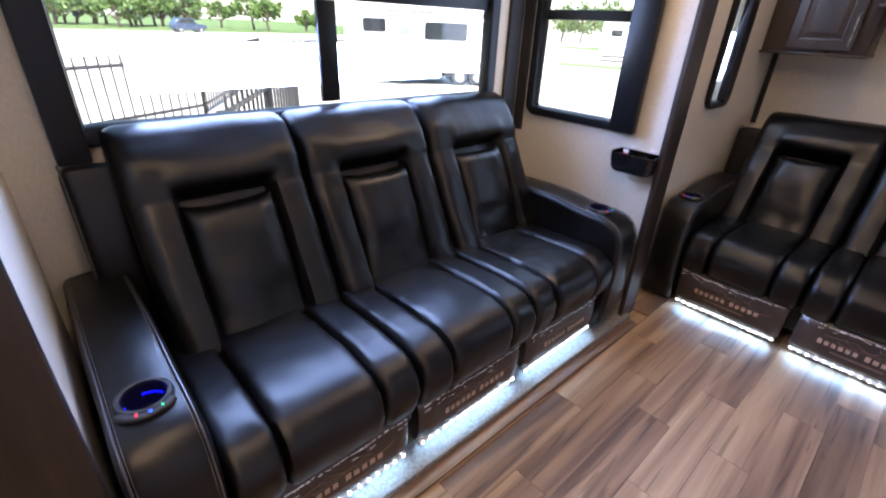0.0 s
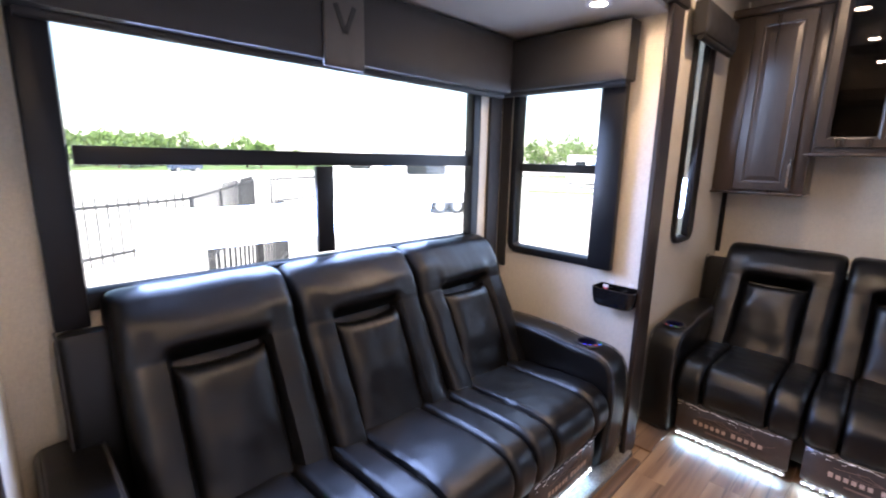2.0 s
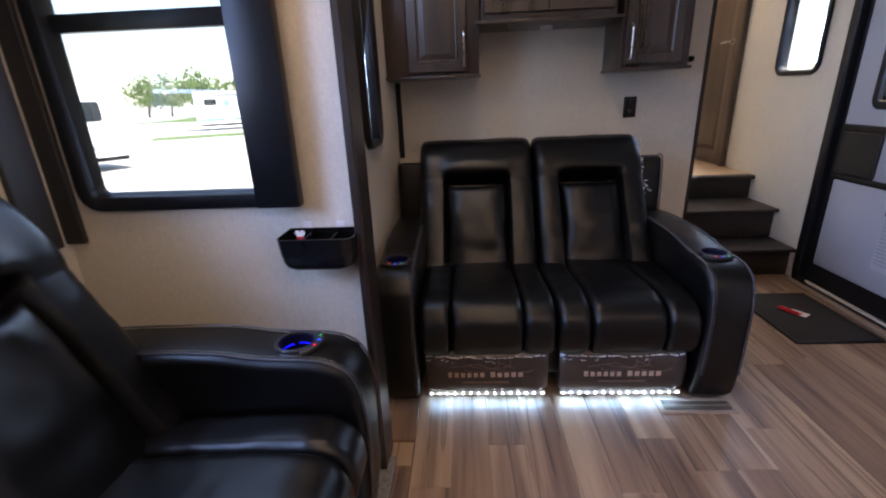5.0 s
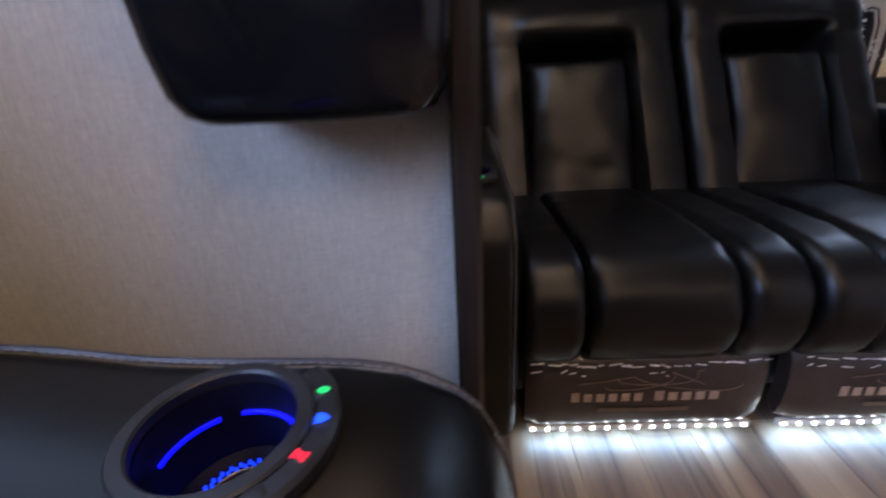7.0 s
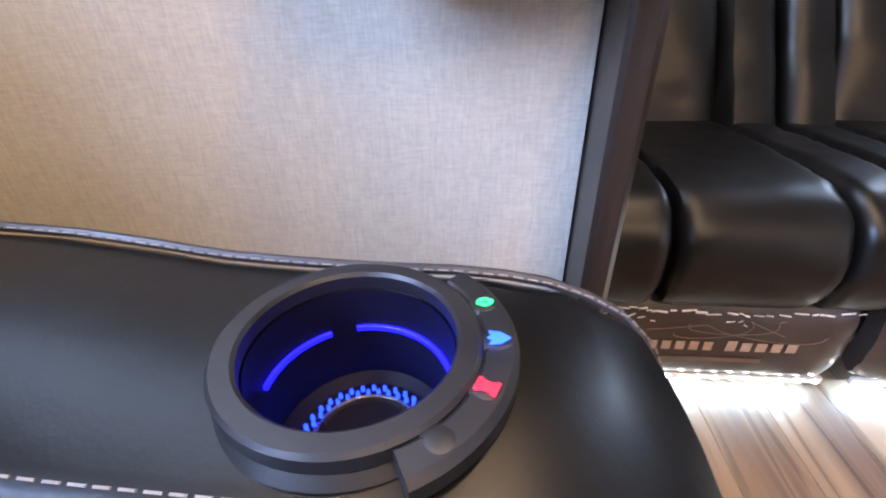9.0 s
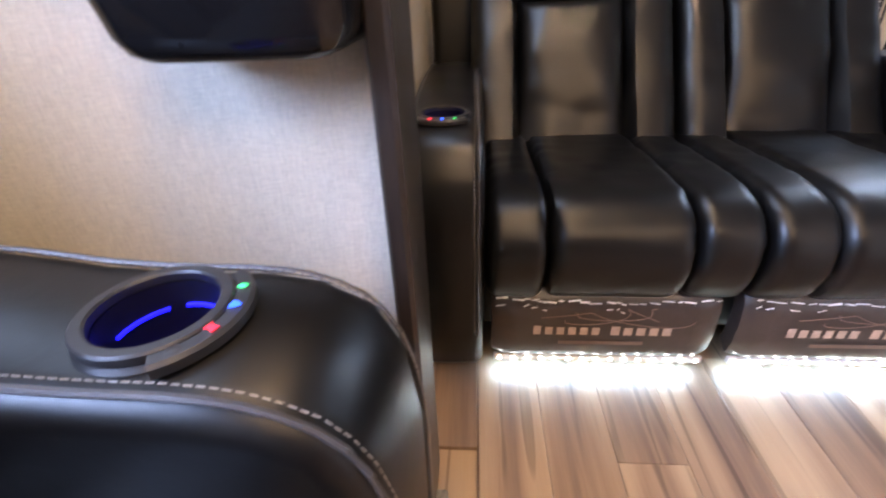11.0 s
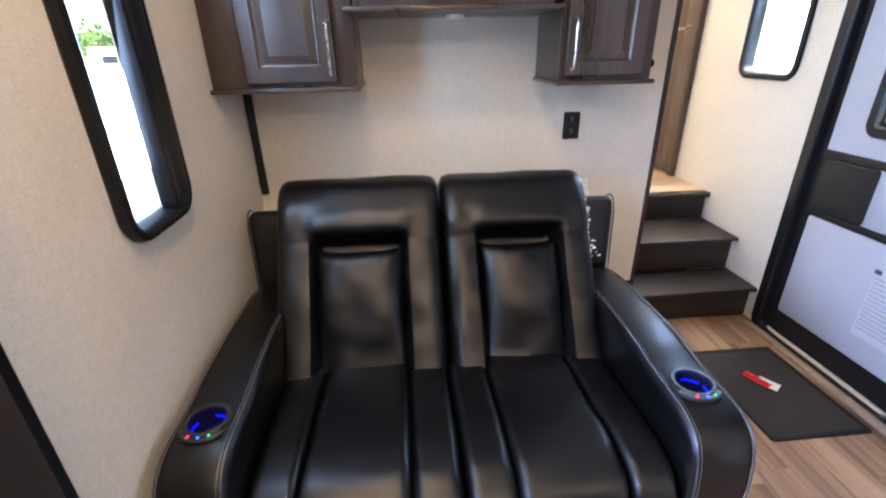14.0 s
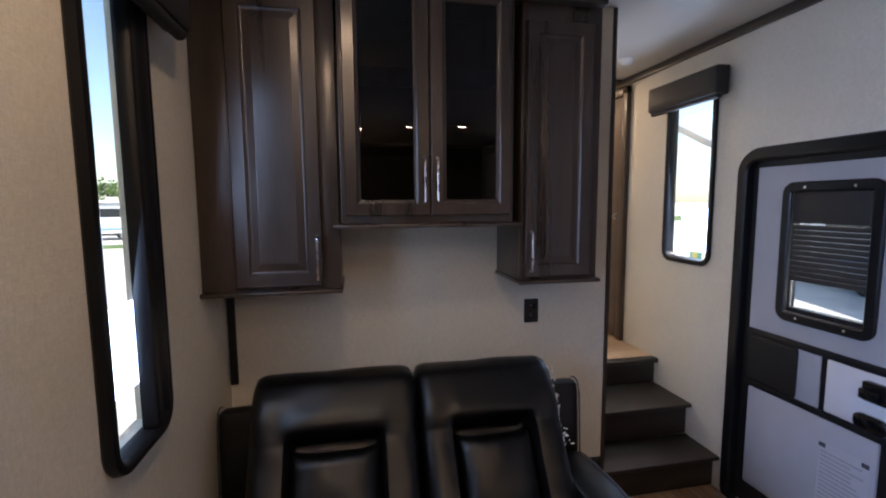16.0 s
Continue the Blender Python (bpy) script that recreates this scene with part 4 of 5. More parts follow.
def valance(name, m, w, h, d, label, legs=()):
    """A padded blind box over a window with its roll below and side boards."""
    root = thing(name, m, label, "blind")
    part("cover", moved(panel(w, h, 0.012, [(0.0, 0.0), (0.0, -d + 0.02), (0.004, -d + 0.006), (0.014, -d), (0.05, -d - 0.004)]), at(0, 0, h / 2)), SHADEB, root)
    part("roll", tube([(-w / 2 + 0.015, -d * 0.55, -0.004), (w / 2 - 0.015, -d * 0.55, -0.004)], 0.02, 14), SHADEB, root)
    for x0, x1, dep, z0 in legs:
        part("side_board", box(x0, x1, -dep, -0.001, z0, -0.001, 0.006), FRAME, root, "black padded side board")
    return root


bv = valance("window_blind", at(3.11, SLIDE_Y - 0.012, 1.94), 2.09, 0.30, 0.14, "dark padded valance with a pale badge over the wide window", [(-1.045, -0.958, 0.075, -0.906)])
part("badge", moved(panel(0.185, 0.30, 0.008, [(0, 0.0), (0, -0.012), (0.006, -0.018)]), at(-0.065, -0.136, 0.125)), SHADEF, bv, "pale fabric badge panel")
vm = bmesh.new()
for sx in (-1, 1):
    join(vm, moved(box(-0.010, 0.010, -0.004, 0.0, -0.055, 0.055, 0.001), at(-0.065 + sx * 0.022, -0.154, 0.155, 0, 0, sx * 22)))
part("badge_mark", vm, SHADEB, bv, "dark chevron mark", False)
valance("window_blind", SIDE(SLIDE_X1 - 0.022, 2.635, 1.955), 0.79, 0.275, 0.10, "dark padded valance over the slide-out side window", [(0.245, 0.375, 0.045, -0.945)])
valance("window_blind", at(5.0, N_WALL - 0.034, 2.235), 0.60, 0.17, 0.07, "short dark blind cover over the narrow window")
valance("window_blind", SOUTH(6.31, S_WALL + 0.024, 2.33), 0.60, 0.16, 0.085, "short dark blind cover over the step window")
valance("window_blind", SOUTH(8.52, S_WALL + 0.02, 2.26), 0.62, 0.12, 0.09, "dark blind cover over the hall window")

# ---------------------------------------------------------------- wall cabinets


def pull(x, y, z, ln, parent):
    h = part("handle", tube([(x, y, z), (x, y - 0.022, z + 0.004), (x, y - 0.026, z + 0.02), (x, y - 0.026, z + ln - 0.02), (x, y - 0.022, z + ln - 0.004), (x, y, z + ln)], 0.0045, 8), STEEL, parent, "brushed nickel bar handle")
    return h


def cabinet_door(name, x0, x1, z0, z1, y, parent, glazed=False):
    w, h = x1 - x0, z1 - z0
    m = at((x0 + x1) / 2, y, (z0 + z1) / 2)
    if glazed:
        d = part(name, moved(panel(w, h, 0.002, [(0, 0), (0, -0.016), (0.004, -0.02), (0.045, -0.02), (0.05, -0.014), (0.058, -0.012), (0.062, -0.004), (0.062, 0)], loop=True), m), CABI, parent, "glazed dark wood cabinet door")
        g = part("pane", moved(box(-w / 2 + 0.055, w / 2 - 0.055, -0.006, -0.003, -h / 2 + 0.055, h / 2 - 0.055), m), SMOKE, d, "smoked glass pane", False)
        g.visible_shadow = False
    else:
        d = part(name, moved(panel(w, h, 0.002, [(0, 0), (0, -0.015), (0.004, -0.02), (0.050, -0.02), (0.054, -0.013), (0.060, -0.010), (0.066, -0.010), (0.088, -0.018), (0.092, -0.018)]), m), CABI, parent, "dark wood raised-panel cabinet door")
    return d


def wall_cabinet(y0, y1, z0, z1, front, label, doors, shelf, glazed=False, crown=0.05):
    """A cabinet on the partition between y0 > y1; local x runs along -y."""
    root = thing("wall_cabinet", SIDE(BULK - 0.001, y0, z0), label, "cabinet")
    w, h, d = y0 - y1, z1 - z0, BULK - front
    t = 0.016
    part("body", box(0, t, -d, 0, 0, h, 0.002), CABI, root)
    part("body", box(w - t, w, -d, 0, 0, h, 0.002), CABI, root)
    part("bottom", box(t, w - t, -d, 0, 0.001, t, 0.0), CABX, root)
    part("top", box(t, w - t, -d, 0, h - t, h - 0.001, 0.0), CABX, root)
    part("back", box(t, w - t, -0.012, -0.001, t, h - t), CABI, root)
    if glazed:
        for zs in (0.30, 0.60):
            part("shelf", box(t + 0.001, w - t - 0.001, -d + 0.02, -0.013, zs, zs + 0.014, 0.002), CABX, root)
    fr = bmesh.new()
    for a, b in ((0, doors[0][0] + 0.012), (doors[-1][1] - 0.012, w)):
        join(fr, box(a, b, -d - 0.018, -d - 0.0005, 0, h, 0.002))
    join(fr, box(0, w, -d - 0.017, -d - 0.0005, 0, doors[0][2] + 0.012, 0.001))
    join(fr, box(0, w, -d - 0.017, -d - 0.0005, doors[0][3] - 0.012, h, 0.001))
    part("face_frame", fr, CABI, root)
    part("light_rail", box(-shelf, w + shelf, -d - 0.045, -0.001, -0.016, -0.0005, 0.004), CABX, root, "thin projecting bottom board")
    if crown:
        part("crown", box(-0.012, w + 0.012, -d - 0.05, -0.001, h + 0.001, h + crown, 0.012, 3), CABX, root, "stepped crown moulding")
    for i, (a, b, za, zb, hx, hz) in enumerate(doors):
        dd = cabinet_door("door", a, b, za, zb, -d - 0.019, root, glazed)
        pull(hx, -d - 0.039, hz, 0.17, dd)
    return root


wall_cabinet(2.188, 1.683, 1.397, 2.50, 5.585, "dark walnut wall cabinet with one raised-panel door", [(0.124, 0.440, 0.015, 1.085, 0.422, 0.04)], 0.008)
wall_cabinet(1.672, 0.986, 1.648, 2.58, 5.55, "dark walnut wall cabinet with two smoked glass doors", [(0.014, 0.340, 0.032, 0.90, 0.318, 0.085), (0.346, 0.672, 0.032, 0.90, 0.368, 0.085)], 0.030, True)
wall_cabinet(0.940, 0.586, 1.397, 2.53, 5.585, "dark walnut wall cabinet with one raised-panel door", [(0.018, 0.312, 0.015, 1.06, 0.040, 0.04)], 0.010)
pl = thing("cabinet_puck_light", at(5.70, 1.31, 1.631), "small white puck light under the glass cabinet", "lamp")
part("housing", moved(cyl(0.035, -0.014, 0.0, 24), at(0, 0, 0)), WHITEP, pl)

# small wall things


def outlet(m, label):
    root = thing("wall_outlet", m, label, "outlet")
    part("plate", panel(0.075, 0.122, 0.006, [(0, 0), (0, -0.004), (0.003, -0.006), (0.018, -0.0062)]), BLACKP, root)
    for z in (0.026, -0.026):
        s = part("socket", moved(panel(0.034, 0.030, 0.010, [(0, -0.0055), (0, -0.008), (0.002, -0.0085)]), at(0, 0, z)), BLACKG, root)
        for x in (-0.006, 0.006):
            part("slot", box(x - 0.001, x + 0.001, -0.0090, -0.0084, z - 0.002, z + 0.006), DARKTXT, s, "", False)
    return root


outlet(SIDE(BULK - 0.001, 0.757, 1.182), "black duplex outlet on the cream partition")
outlet(SIDE(BULK - 0.001, 0.372, 0.29), "black duplex outlet low beside the love seat")
# plain black knob; what it serves for is not known
kn = thing("round_knob", SIDE(BULK - 0.001, 0.435, 1.44), "small round black knob on the partition", "door stop")
part("base", moved(cyl(0.016, 0, 0.006, 20), at(0, 0, 0, 0, 90)), BLACKP, kn)
part("cap", moved(cyl(0.019, 0.006, 0.026, 20, 0.016), at(0, 0, 0, 0, 90)), BLACKG, kn)

# ---------------------------------------------------------------- wall pocket by the sofa
pod = thing("wall_pocket", SIDE(SLIDE_X1 - 0.001, 2.214, 0.834), "glossy black plastic wall pocket with a paper tag", "wall pocket")
pb = bmesh.new()
prof_o = [(0.082, 0.0, 0.114), (0.096, 0.006, 0.117), (0.104, 0.020, 0.121), (0.109, 0.052, 0.125), (0.112, 0.096, 0.128)]
loops = []
for half, z, dep in prof_o:
    loops.append([pb.verts.new(p) for p in ((-half, 0, z), (-half, -dep + 0.02, z), (-half + 0.008, -dep + 0.006, z), (-half + 0.022, -dep, z), (half - 0.022, -dep, z), (half - 0.008, -dep + 0.006, z), (half, -dep + 0.02, z), (half, 0, z))])
inner = [[pb.verts.new(p) for p in ((-h + 0.004, -0.004, z), (-h + 0.004, -d + 0.02, z), (-h + 0.011, -d + 0.009, z), (-h + 0.023, -d + 0.004, z), (h - 0.023, -d + 0.004, z), (h - 0.011, -d + 0.009, z), (h - 0.004, -d + 0.02, z), (h - 0.004, -0.004, z))] for h, z, d in ((0.112, 0.096, 0.128), (0.094, 0.010, 0.116))]
seq = loops + inner
for a, b in zip(seq, seq[1:]):
    for k in range(8):
        pb.faces.new((a[k], a[(k + 1) % 8], b[(k + 1) % 8], b[k]))
pb.faces.new(loops[0])
pb.faces.new(list(reversed(inner[1])))
part("tray", pb, BLACKG, pod)
for x in (-0.035, 0.045):
    part("divider", box(x - 0.0015, x + 0.0015, -0.120, -0.005, 0.012, 0.090, 0.0005), BLACKG, pod)
for x in (-0.055, 0.05):
    part("mounting_tab", box(x - 0.013, x + 0.013, -0.003, 0.0, 0.096, 0.116, 0.001), WHITEL, pod, "white foam mounting tab")
hb = bmesh.new()
hv = []
for i in range(24):
    a = math.tau * i / 24
    hv.append(hb.verts.new((-0.060 + 0.00095 * 16 * math.sin(a) ** 3, 0, 0.098 + 0.00105 * (13 * math.cos(a) - 5 * math.cos(2 * a) - 2 * math.cos(3 * a) - math.cos(4 * a)))))
hb.faces.new(hv)
rr_ = bmesh.ops.extrude_face_region(hb, geom=hb.faces[:])
bmesh.ops.translate(hb, verts=[g for g in rr_["geom"] if isinstance(g, bmesh.types.BMVert)], vec=(0, 0.001, 0))
tag = thing("paper_tag", SIDE(SLIDE_X1 - 0.060, 2.214, 0.829), "white heart-shaped paper tag standing in the wall pocket", "tag")
part("card", hb, WHITEL, tag, "", False)
part("print", box(-0.072, -0.049, -0.0008, -0.0002, 0.084, 0.091), RED, tag, "red printed band", False)

# ---------------------------------------------------------------- entry door
DX = 5.475
door = thing("door_1", SOUTH(DX, S_WALL, 0), "closed grey entry door in a rounded black frame", "door", kind="structure")
dl = lambda wx: 5.39 - wx
part("door_frame", moved(panel(0.88, 2.06, 0.13, [(0.0, 0.0), (0.0, -0.022), (0.006, -0.03), (0.055, -0.034), (0.064, -0.028), (0.072, 0.0), (0.072, 0.055), (0.06, 0.055), (0.06, 0.0)], loop=True, seg=9), at(0, -0.0005, 0.975)), FRAME, door, "rounded black door frame")
leaf = part("door_leaf", moved(wall_mesh(-0.367, 0.367, 0.035, 1.965, 0.037, [(dl(5.515), dl(5.165), 1.20, 1.76)]), at(0, 0.008, 0)), BLACKP, door, "", False)
up = wall_mesh(-0.325, 0.325, 1.045, 1.90, 0.010, [(dl(5.53), dl(5.15), 1.165, 1.785)])
part("upper_panel", moved(up, at(0, -0.003, 0)), DOORG, door, "pale grey upper door panel", False)
part("lower_panel", moved(panel(0.63, 0.553, 0.012, [(0, 0.0075), (0, -0.001), (0.004, -0.004)]), at(dl(5.385), 0, 0.4425)), DOORG, door, "pale grey lower door panel")
dwf = part("door_window_frame", moved(panel(0.45, 0.685, 0.055, [(0.0, -0.004), (0.0, -0.014), (0.006, -0.019), (0.040, -0.020), (0.047, -0.014), (0.047, 0.004), (0.03, 0.004), (0.03, -0.004)], loop=True, seg=7), at(dl(5.34), -0.0005, 1.475)), FRAME, door, "rounded black door window frame")
for x, z in ((-0.11, 0.315), (0.11, 0.315), (-0.11, -0.318), (0.11, -0.318)):
    part("screw", moved(cyl(0.006, 0, 0.0015, 10), at(dl(5.34) + x, -0.0202, 1.475 + z, 0, 90)), STEEL, dwf)
dp = part("door_pane", box(dl(5.34) - 0.174, dl(5.34) + 0.174, 0.020, 0.024, 1.20, 1.76), glass("door_glass", (0.85, 0.9, 0.95), 0.0, 0.8), door, "tinted door glass", False)
dp.visible_shadow = False
blind = part("door_blind", box(dl(5.34) - 0.175, dl(5.34) + 0.175, -0.004, 0.0, 1.62, 1.765, 0.001), SHADEB, door, "dark pleated door blind")
pz = 1.60
while pz > 1.35:
    part("pleat", moved(panel(0.345, 0.024, 0.002, [(0, 0.0), (0.002, -0.004), (0.010, -0.007)], seg=1), at(dl(5.34), -0.0005, pz)), SHADEB, blind)
    pz -= 0.025
part("mid_band", box(-0.34, 0.34, -0.004, 0.0075, 1.008, 1.046, 0.003), BLACKP, door)
part("mid_band", box(-0.34, 0.34, -0.004, 0.0075, 0.722, 0.752, 0.003), BLACKP, door)
part("storage_block", moved(panel(0.25, 0.245, 0.012, [(0, 0.0078), (0, -0.006), (0.005, -0.012)]), at(dl(5.562), 0, 0.882)), BLACKP, door, "black moulded pocket block")
part("corner_plate", box(dl(5.445), dl(5.33), 0.001, 0.0076, 0.755, 1.005, 0.001), DOORG, door, "grey latch side plate")
part("latch_panel", moved(panel(0.25, 0.245, 0.006, [(0, 0.0075), (0, 0.0), (0.003, -0.002)]), at(dl(5.175), 0, 0.881)), DOORL, door, "white latch panel")
lt = part("latch", moved(panel(0.10, 0.085, 0.012, [(0, -0.002), (0, -0.022), (0.006, -0.028)]), at(dl(5.09), 0, 0.93)), BLACKG, door, "black door latch")
part("latch_lever", box(dl(5.135), dl(5.06), -0.050, -0.0285, 0.90, 0.945, 0.006), BLACKG, lt)
part("latch_base", moved(panel(0.13, 0.07, 0.030, [(0, -0.002), (0, -0.014), (0.008, -0.02)]), at(dl(5.105), 0, 0.79)), BLACKG, door)
nt_ = part("notice", box(dl(5.305), dl(5.095), -0.0052, -0.0042, 0.285, 0.61), mat("notice_film", (0.43, 0.44, 0.48), 0.5, vary=0.05), door, "pale printed notice", False)
part("notice_bar", box(dl(5.305), dl(5.275), -0.006, -0.0053, 0.59, 0.61), DARKTXT, nt_, "", False)
part("notice_bar", box(dl(5.125), dl(5.095), -0.006, -0.0053, 0.59, 0.61), DARKTXT, nt_, "", False)
for i in range(13):
    rw = random.Random(i)
    part("notice_line", box(dl(5.295), dl(5.295 - rw.uniform(0.12, 0.185)), -0.006, -0.0053, 0.567 - i * 0.0205, 0.575 - i * 0.0205), GREYTXT, nt_, "", False)
structure("door_sill", box(5.045, 5.905, S_WALL + 0.036, S_WALL + 0.075, 0.0, 0.022, 0.006), BRASSV, "worn metal door sill", "sill", True)

# dark tall cabinet by the door
tc_ = thing("tall_cabinet", at(4.30, -0.43, 0), "dark wood tall cabinet end beside the entry door", "cabinet")
part("body", box(-0.45, 0.44, -0.053, 0.135, 0.0, 2.1, 0.004), CABI, tc_)
part("end_panel", box(0.441, 0.455, -0.053, 0.143, 0.0, 2.1, 0.003), CABI, tc_)
part("kick", box(-0.45, 0.44, 0.136, 0.141, 0.0, 0.09, 0.001), BLACKP, tc_)
part("edge_strip", tube([(0.463, 0.02, 0.09), (0.463, 0.02, 1.32)], 0.0075, 10), STEEL, tc_, "thin bright metal edge strip")
part("grab_handle", tube([(0.456, 0.03, 1.12), (0.50, 0.03, 1.13), (0.505, 0.03, 1.20), (0.456, 0.03, 1.22)], 0.011, 8), BLACKP, tc_, "black grab handle")

ex = thing("fire_extinguisher", at(4.94, -0.40, 0.125), "red fire extinguisher with a white label, hung by the door", "extinguisher")
cylb = bmesh.new()
prof = [(0.0, 0.0), (0.036, 0.002), (0.042, 0.012), (0.042, 0.235), (0.039, 0.262), (0.028, 0.285), (0.016, 0.296), (0.015, 0.312), (0.0, 0.312)]
cols = [[cylb.verts.new((r * math.cos(math.tau * i / 28), r * math.sin(math.tau * i / 28), z)) for r, z in prof[1:-1]] for i in range(28)]
lo_, hi_ = cylb.verts.new((0, 0, 0)), cylb.verts.new((0, 0, 0.312))
for i in range(28):
    a, b = cols[i], cols[(i + 1) % 28]
    for k in range(len(a) - 1):
        cylb.faces.new((a[k], b[k], b[k + 1], a[k + 1]))
    cylb.faces.new((lo_, b[0], a[0]))
    cylb.faces.new((hi_, a[-1], b[-1]))
part("cylinder", cylb, RED, ex)
part("label", ring_mesh(0.0418, 0.0428, 0.035, 0.165, -40, 220, 30, 0.0003), WHITEL, ex, "white printed label")
part("label_print", ring_mesh(0.0427, 0.0431, 0.075, 0.150, 95, 160, 12, 0.0002), RED, ex, "red label block")
part("strap", ring_mesh(0.0418, 0.045, 0.172, 0.186, 0, 360, 30, 0.001), BLACKP, ex, "black bracket strap")
part("valve", cyl(0.014, 0.312, 0.345, 14), STEEL, ex)
part("lever", box(-0.012, 0.012, -0.02, 0.075, 0.345, 0.353, 0.002), STEEL, ex, "bright squeeze lever")
part("lever", moved(box(-0.012, 0.012, -0.01, 0.07, 0.0, 0.008, 0.002), at(0, 0, 0.328, 0, -14)), STEEL, ex)
part("bracket", box(-0.058, -0.040, -0.02, 0.02, 0.05, 0.30, 0.002), BLACKP, ex, "black wall bracket")

# ---------------------------------------------------------------- steps and hall
st = thing("staircase", at(0, 0, 0), "dark wood three-step staircase up to the hall", "stairs")
for i, (x0, z) in enumerate(((5.943, 0.206), (6.183, 0.427))):
    part("tread", box(x0, x0 + (0.29 if i == 0 else 0.385), S_WALL + 0.002, HALL_Y - 0.024, z - 0.024, z, 0.007, 3), STEPW, st)
part("nosing", box(6.52, 6.59, S_WALL + 0.002, HALL_Y - 0.024, UP_Z - 0.03, UP_Z + 0.003, 0.007, 3), STEPW, st)
for x0, z0, z1 in ((5.995, 0.0, 0.181), (6.235, 0.207, 0.402), (6.565, 0.428, 0.579)):
    part("riser", box(x0, x0 + 0.016, S_WALL + 0.002, HALL_Y - 0.024, z0, z1, 0.002), STEPW, st)
# added board, hidden behind the risers, stops daylight leaking through the steps
structure("stair_back", box(6.602, 6.62, S_WALL, HALL_Y, -0.01, UP_Z - 0.095), STEPW, "unseen dark board blocking outside light under the hall", "board")
structure("stair_side", box(5.95, 6.60, HALL_Y - 0.0235, HALL_Y - 0.0005, 0, 0.61), STEPW, "dark stair stringer", "stringer")

pdr = thing("door_2", SOUTH(7.30, S_WALL + 0.001, UP_Z), "brown wood passage door standing in the hall wall", "door", kind="structure")
part("door_leaf", moved(panel(0.56, 1.92, 0.003, [(0, 0), (0, -0.026), (0.004, -0.03), (0.09, -0.03), (0.10, -0.024), (0.12, -0.024), (0.14, -0.03), (0.15, -0.03)]), at(0, 0, 0.97)), DOORW, pdr, "brown wood door leaf")
for x in (-0.315, 0.315):
    part("jamb", box(x - 0.03, x + 0.03, -0.04, 0, 0, 2.0, 0.004), DOORW, pdr)
part("head_jamb", box(-0.345, 0.345, -0.04, 0, 1.94, 2.0, 0.004), DOORW, pdr)
ph = part("door_handle", moved(cyl(0.022, 0, 0.012, 18), at(0.235, -0.03, 1.0, 0, 90)), STEEL, pdr, "nickel lever handle")
part("lever", tube([(0.235, -0.042, 1.0), (0.235, -0.075, 1.0), (0.20, -0.082, 1.0), (0.13, -0.08, 1.0)], 0.007, 8), STEEL, ph)

# mats, vent
dm = thing("door_mat", at(5.37, -0.155, 0.0), "dark rubber-backed door mat before the entry", "mat")
part("mat", moved(panel(0.60, 0.45, 0.012, [(0, 0.006), (0, 0.001), (0.006, 0)]), at(0, 0, 0.007, 0, -90)), RUBBER, dm)
part("border", moved(panel(0.60, 0.45, 0.012, [(0.0, 0.0), (0.002, -0.002), (0.022, -0.002), (0.024, 0.0)], loop=True), at(0, 0, 0.0076, 0, -90)), BLACKP, dm)
cd = thing("paper_card", at(5.41, -0.145, 0.010, 35), "red and white folded card lying on the door mat", "card")
part("sheet", box(-0.07, 0.02, -0.03, 0.03, 0.001, 0.003), WHITEL, cd, "white card half", False)
rb = box(-0.06, 0.06, -0.022, 0.024, 0.004, 0.0055)
part("print", moved(rb, at(0.02, 0.01, 0, -12)), RED, cd, "red card half", False)

vt = thing("floor_vent", at(4.594, 0.809, 0.0), "bronze slotted floor heating vent by the love seat", "vent")
part("frame", moved(panel(0.10, 0.32, 0.006, [(0, 0.003), (0, 0.0), (0.004, -0.003), (0.016, -0.003), (0.018, 0.0015)], loop=False, cap1=False), at(0, 0, 0.003, 0, -90)), BRASSV, vt)
# thin near-black sheet paints the shade of the duct below the slats
part("well", box(-0.034, 0.034, -0.144, 0.144, 0.0005, 0.0015), SLOT_SHADE, vt, "", False)
for i in range(24):
    y = -0.138 + i * 0.012
    part("slat", box(-0.034, 0.034, y - 0.0014, y + 0.0014, 0.0016, 0.0034, 0.0004, 1), BRASSV, vt)
part("centre_bar", box(-0.002, 0.002, -0.142, 0.142, 0.0035, 0.0042), BRASSV, vt, "", False)

# ---------------------------------------------------------------- lamps


def downlight(x, y, z, watts):
    root = thing("ceiling_downlight", at(x, y, z), "small round warm ceiling downlight", "lamp", "ceiling downlights")
    part("bezel", ring_mesh(0.038, 0.058, -0.010, 0.0, 0, 360, 32, 0.003), WHITEP, root)
    part("diffuser", cyl(0.0375, -0.007, -0.002, 24), LAMPG, root, "glowing warm diffuser")
    area_lamp("downlight", (x, y, z - 0.012), (x, y, 0), 0.09, 0.09, watts, WARM, "DISK")


for x, y in DOWNLIGHTS:
    downlight(x, y, CEIL_Z, DOWN_W)
downlight(3.95, 2.30, SLIDE_CEIL, DOWN_W * 0.6)
downlight(7.3, -0.08, CEIL_Z, DOWN_W * 1.1)
# farther downlight is added to brighten the end of the hall
downlight(8.3, -0.08, CEIL_Z, DOWN_W)
sm = thing("smoke_alarm", at(6.6, -0.2, CEIL_Z), "small white round ceiling sensor", "alarm")
part("housing", cyl(0.03, -0.03, 0.0, 20, 0.05), WHITEP, sm)

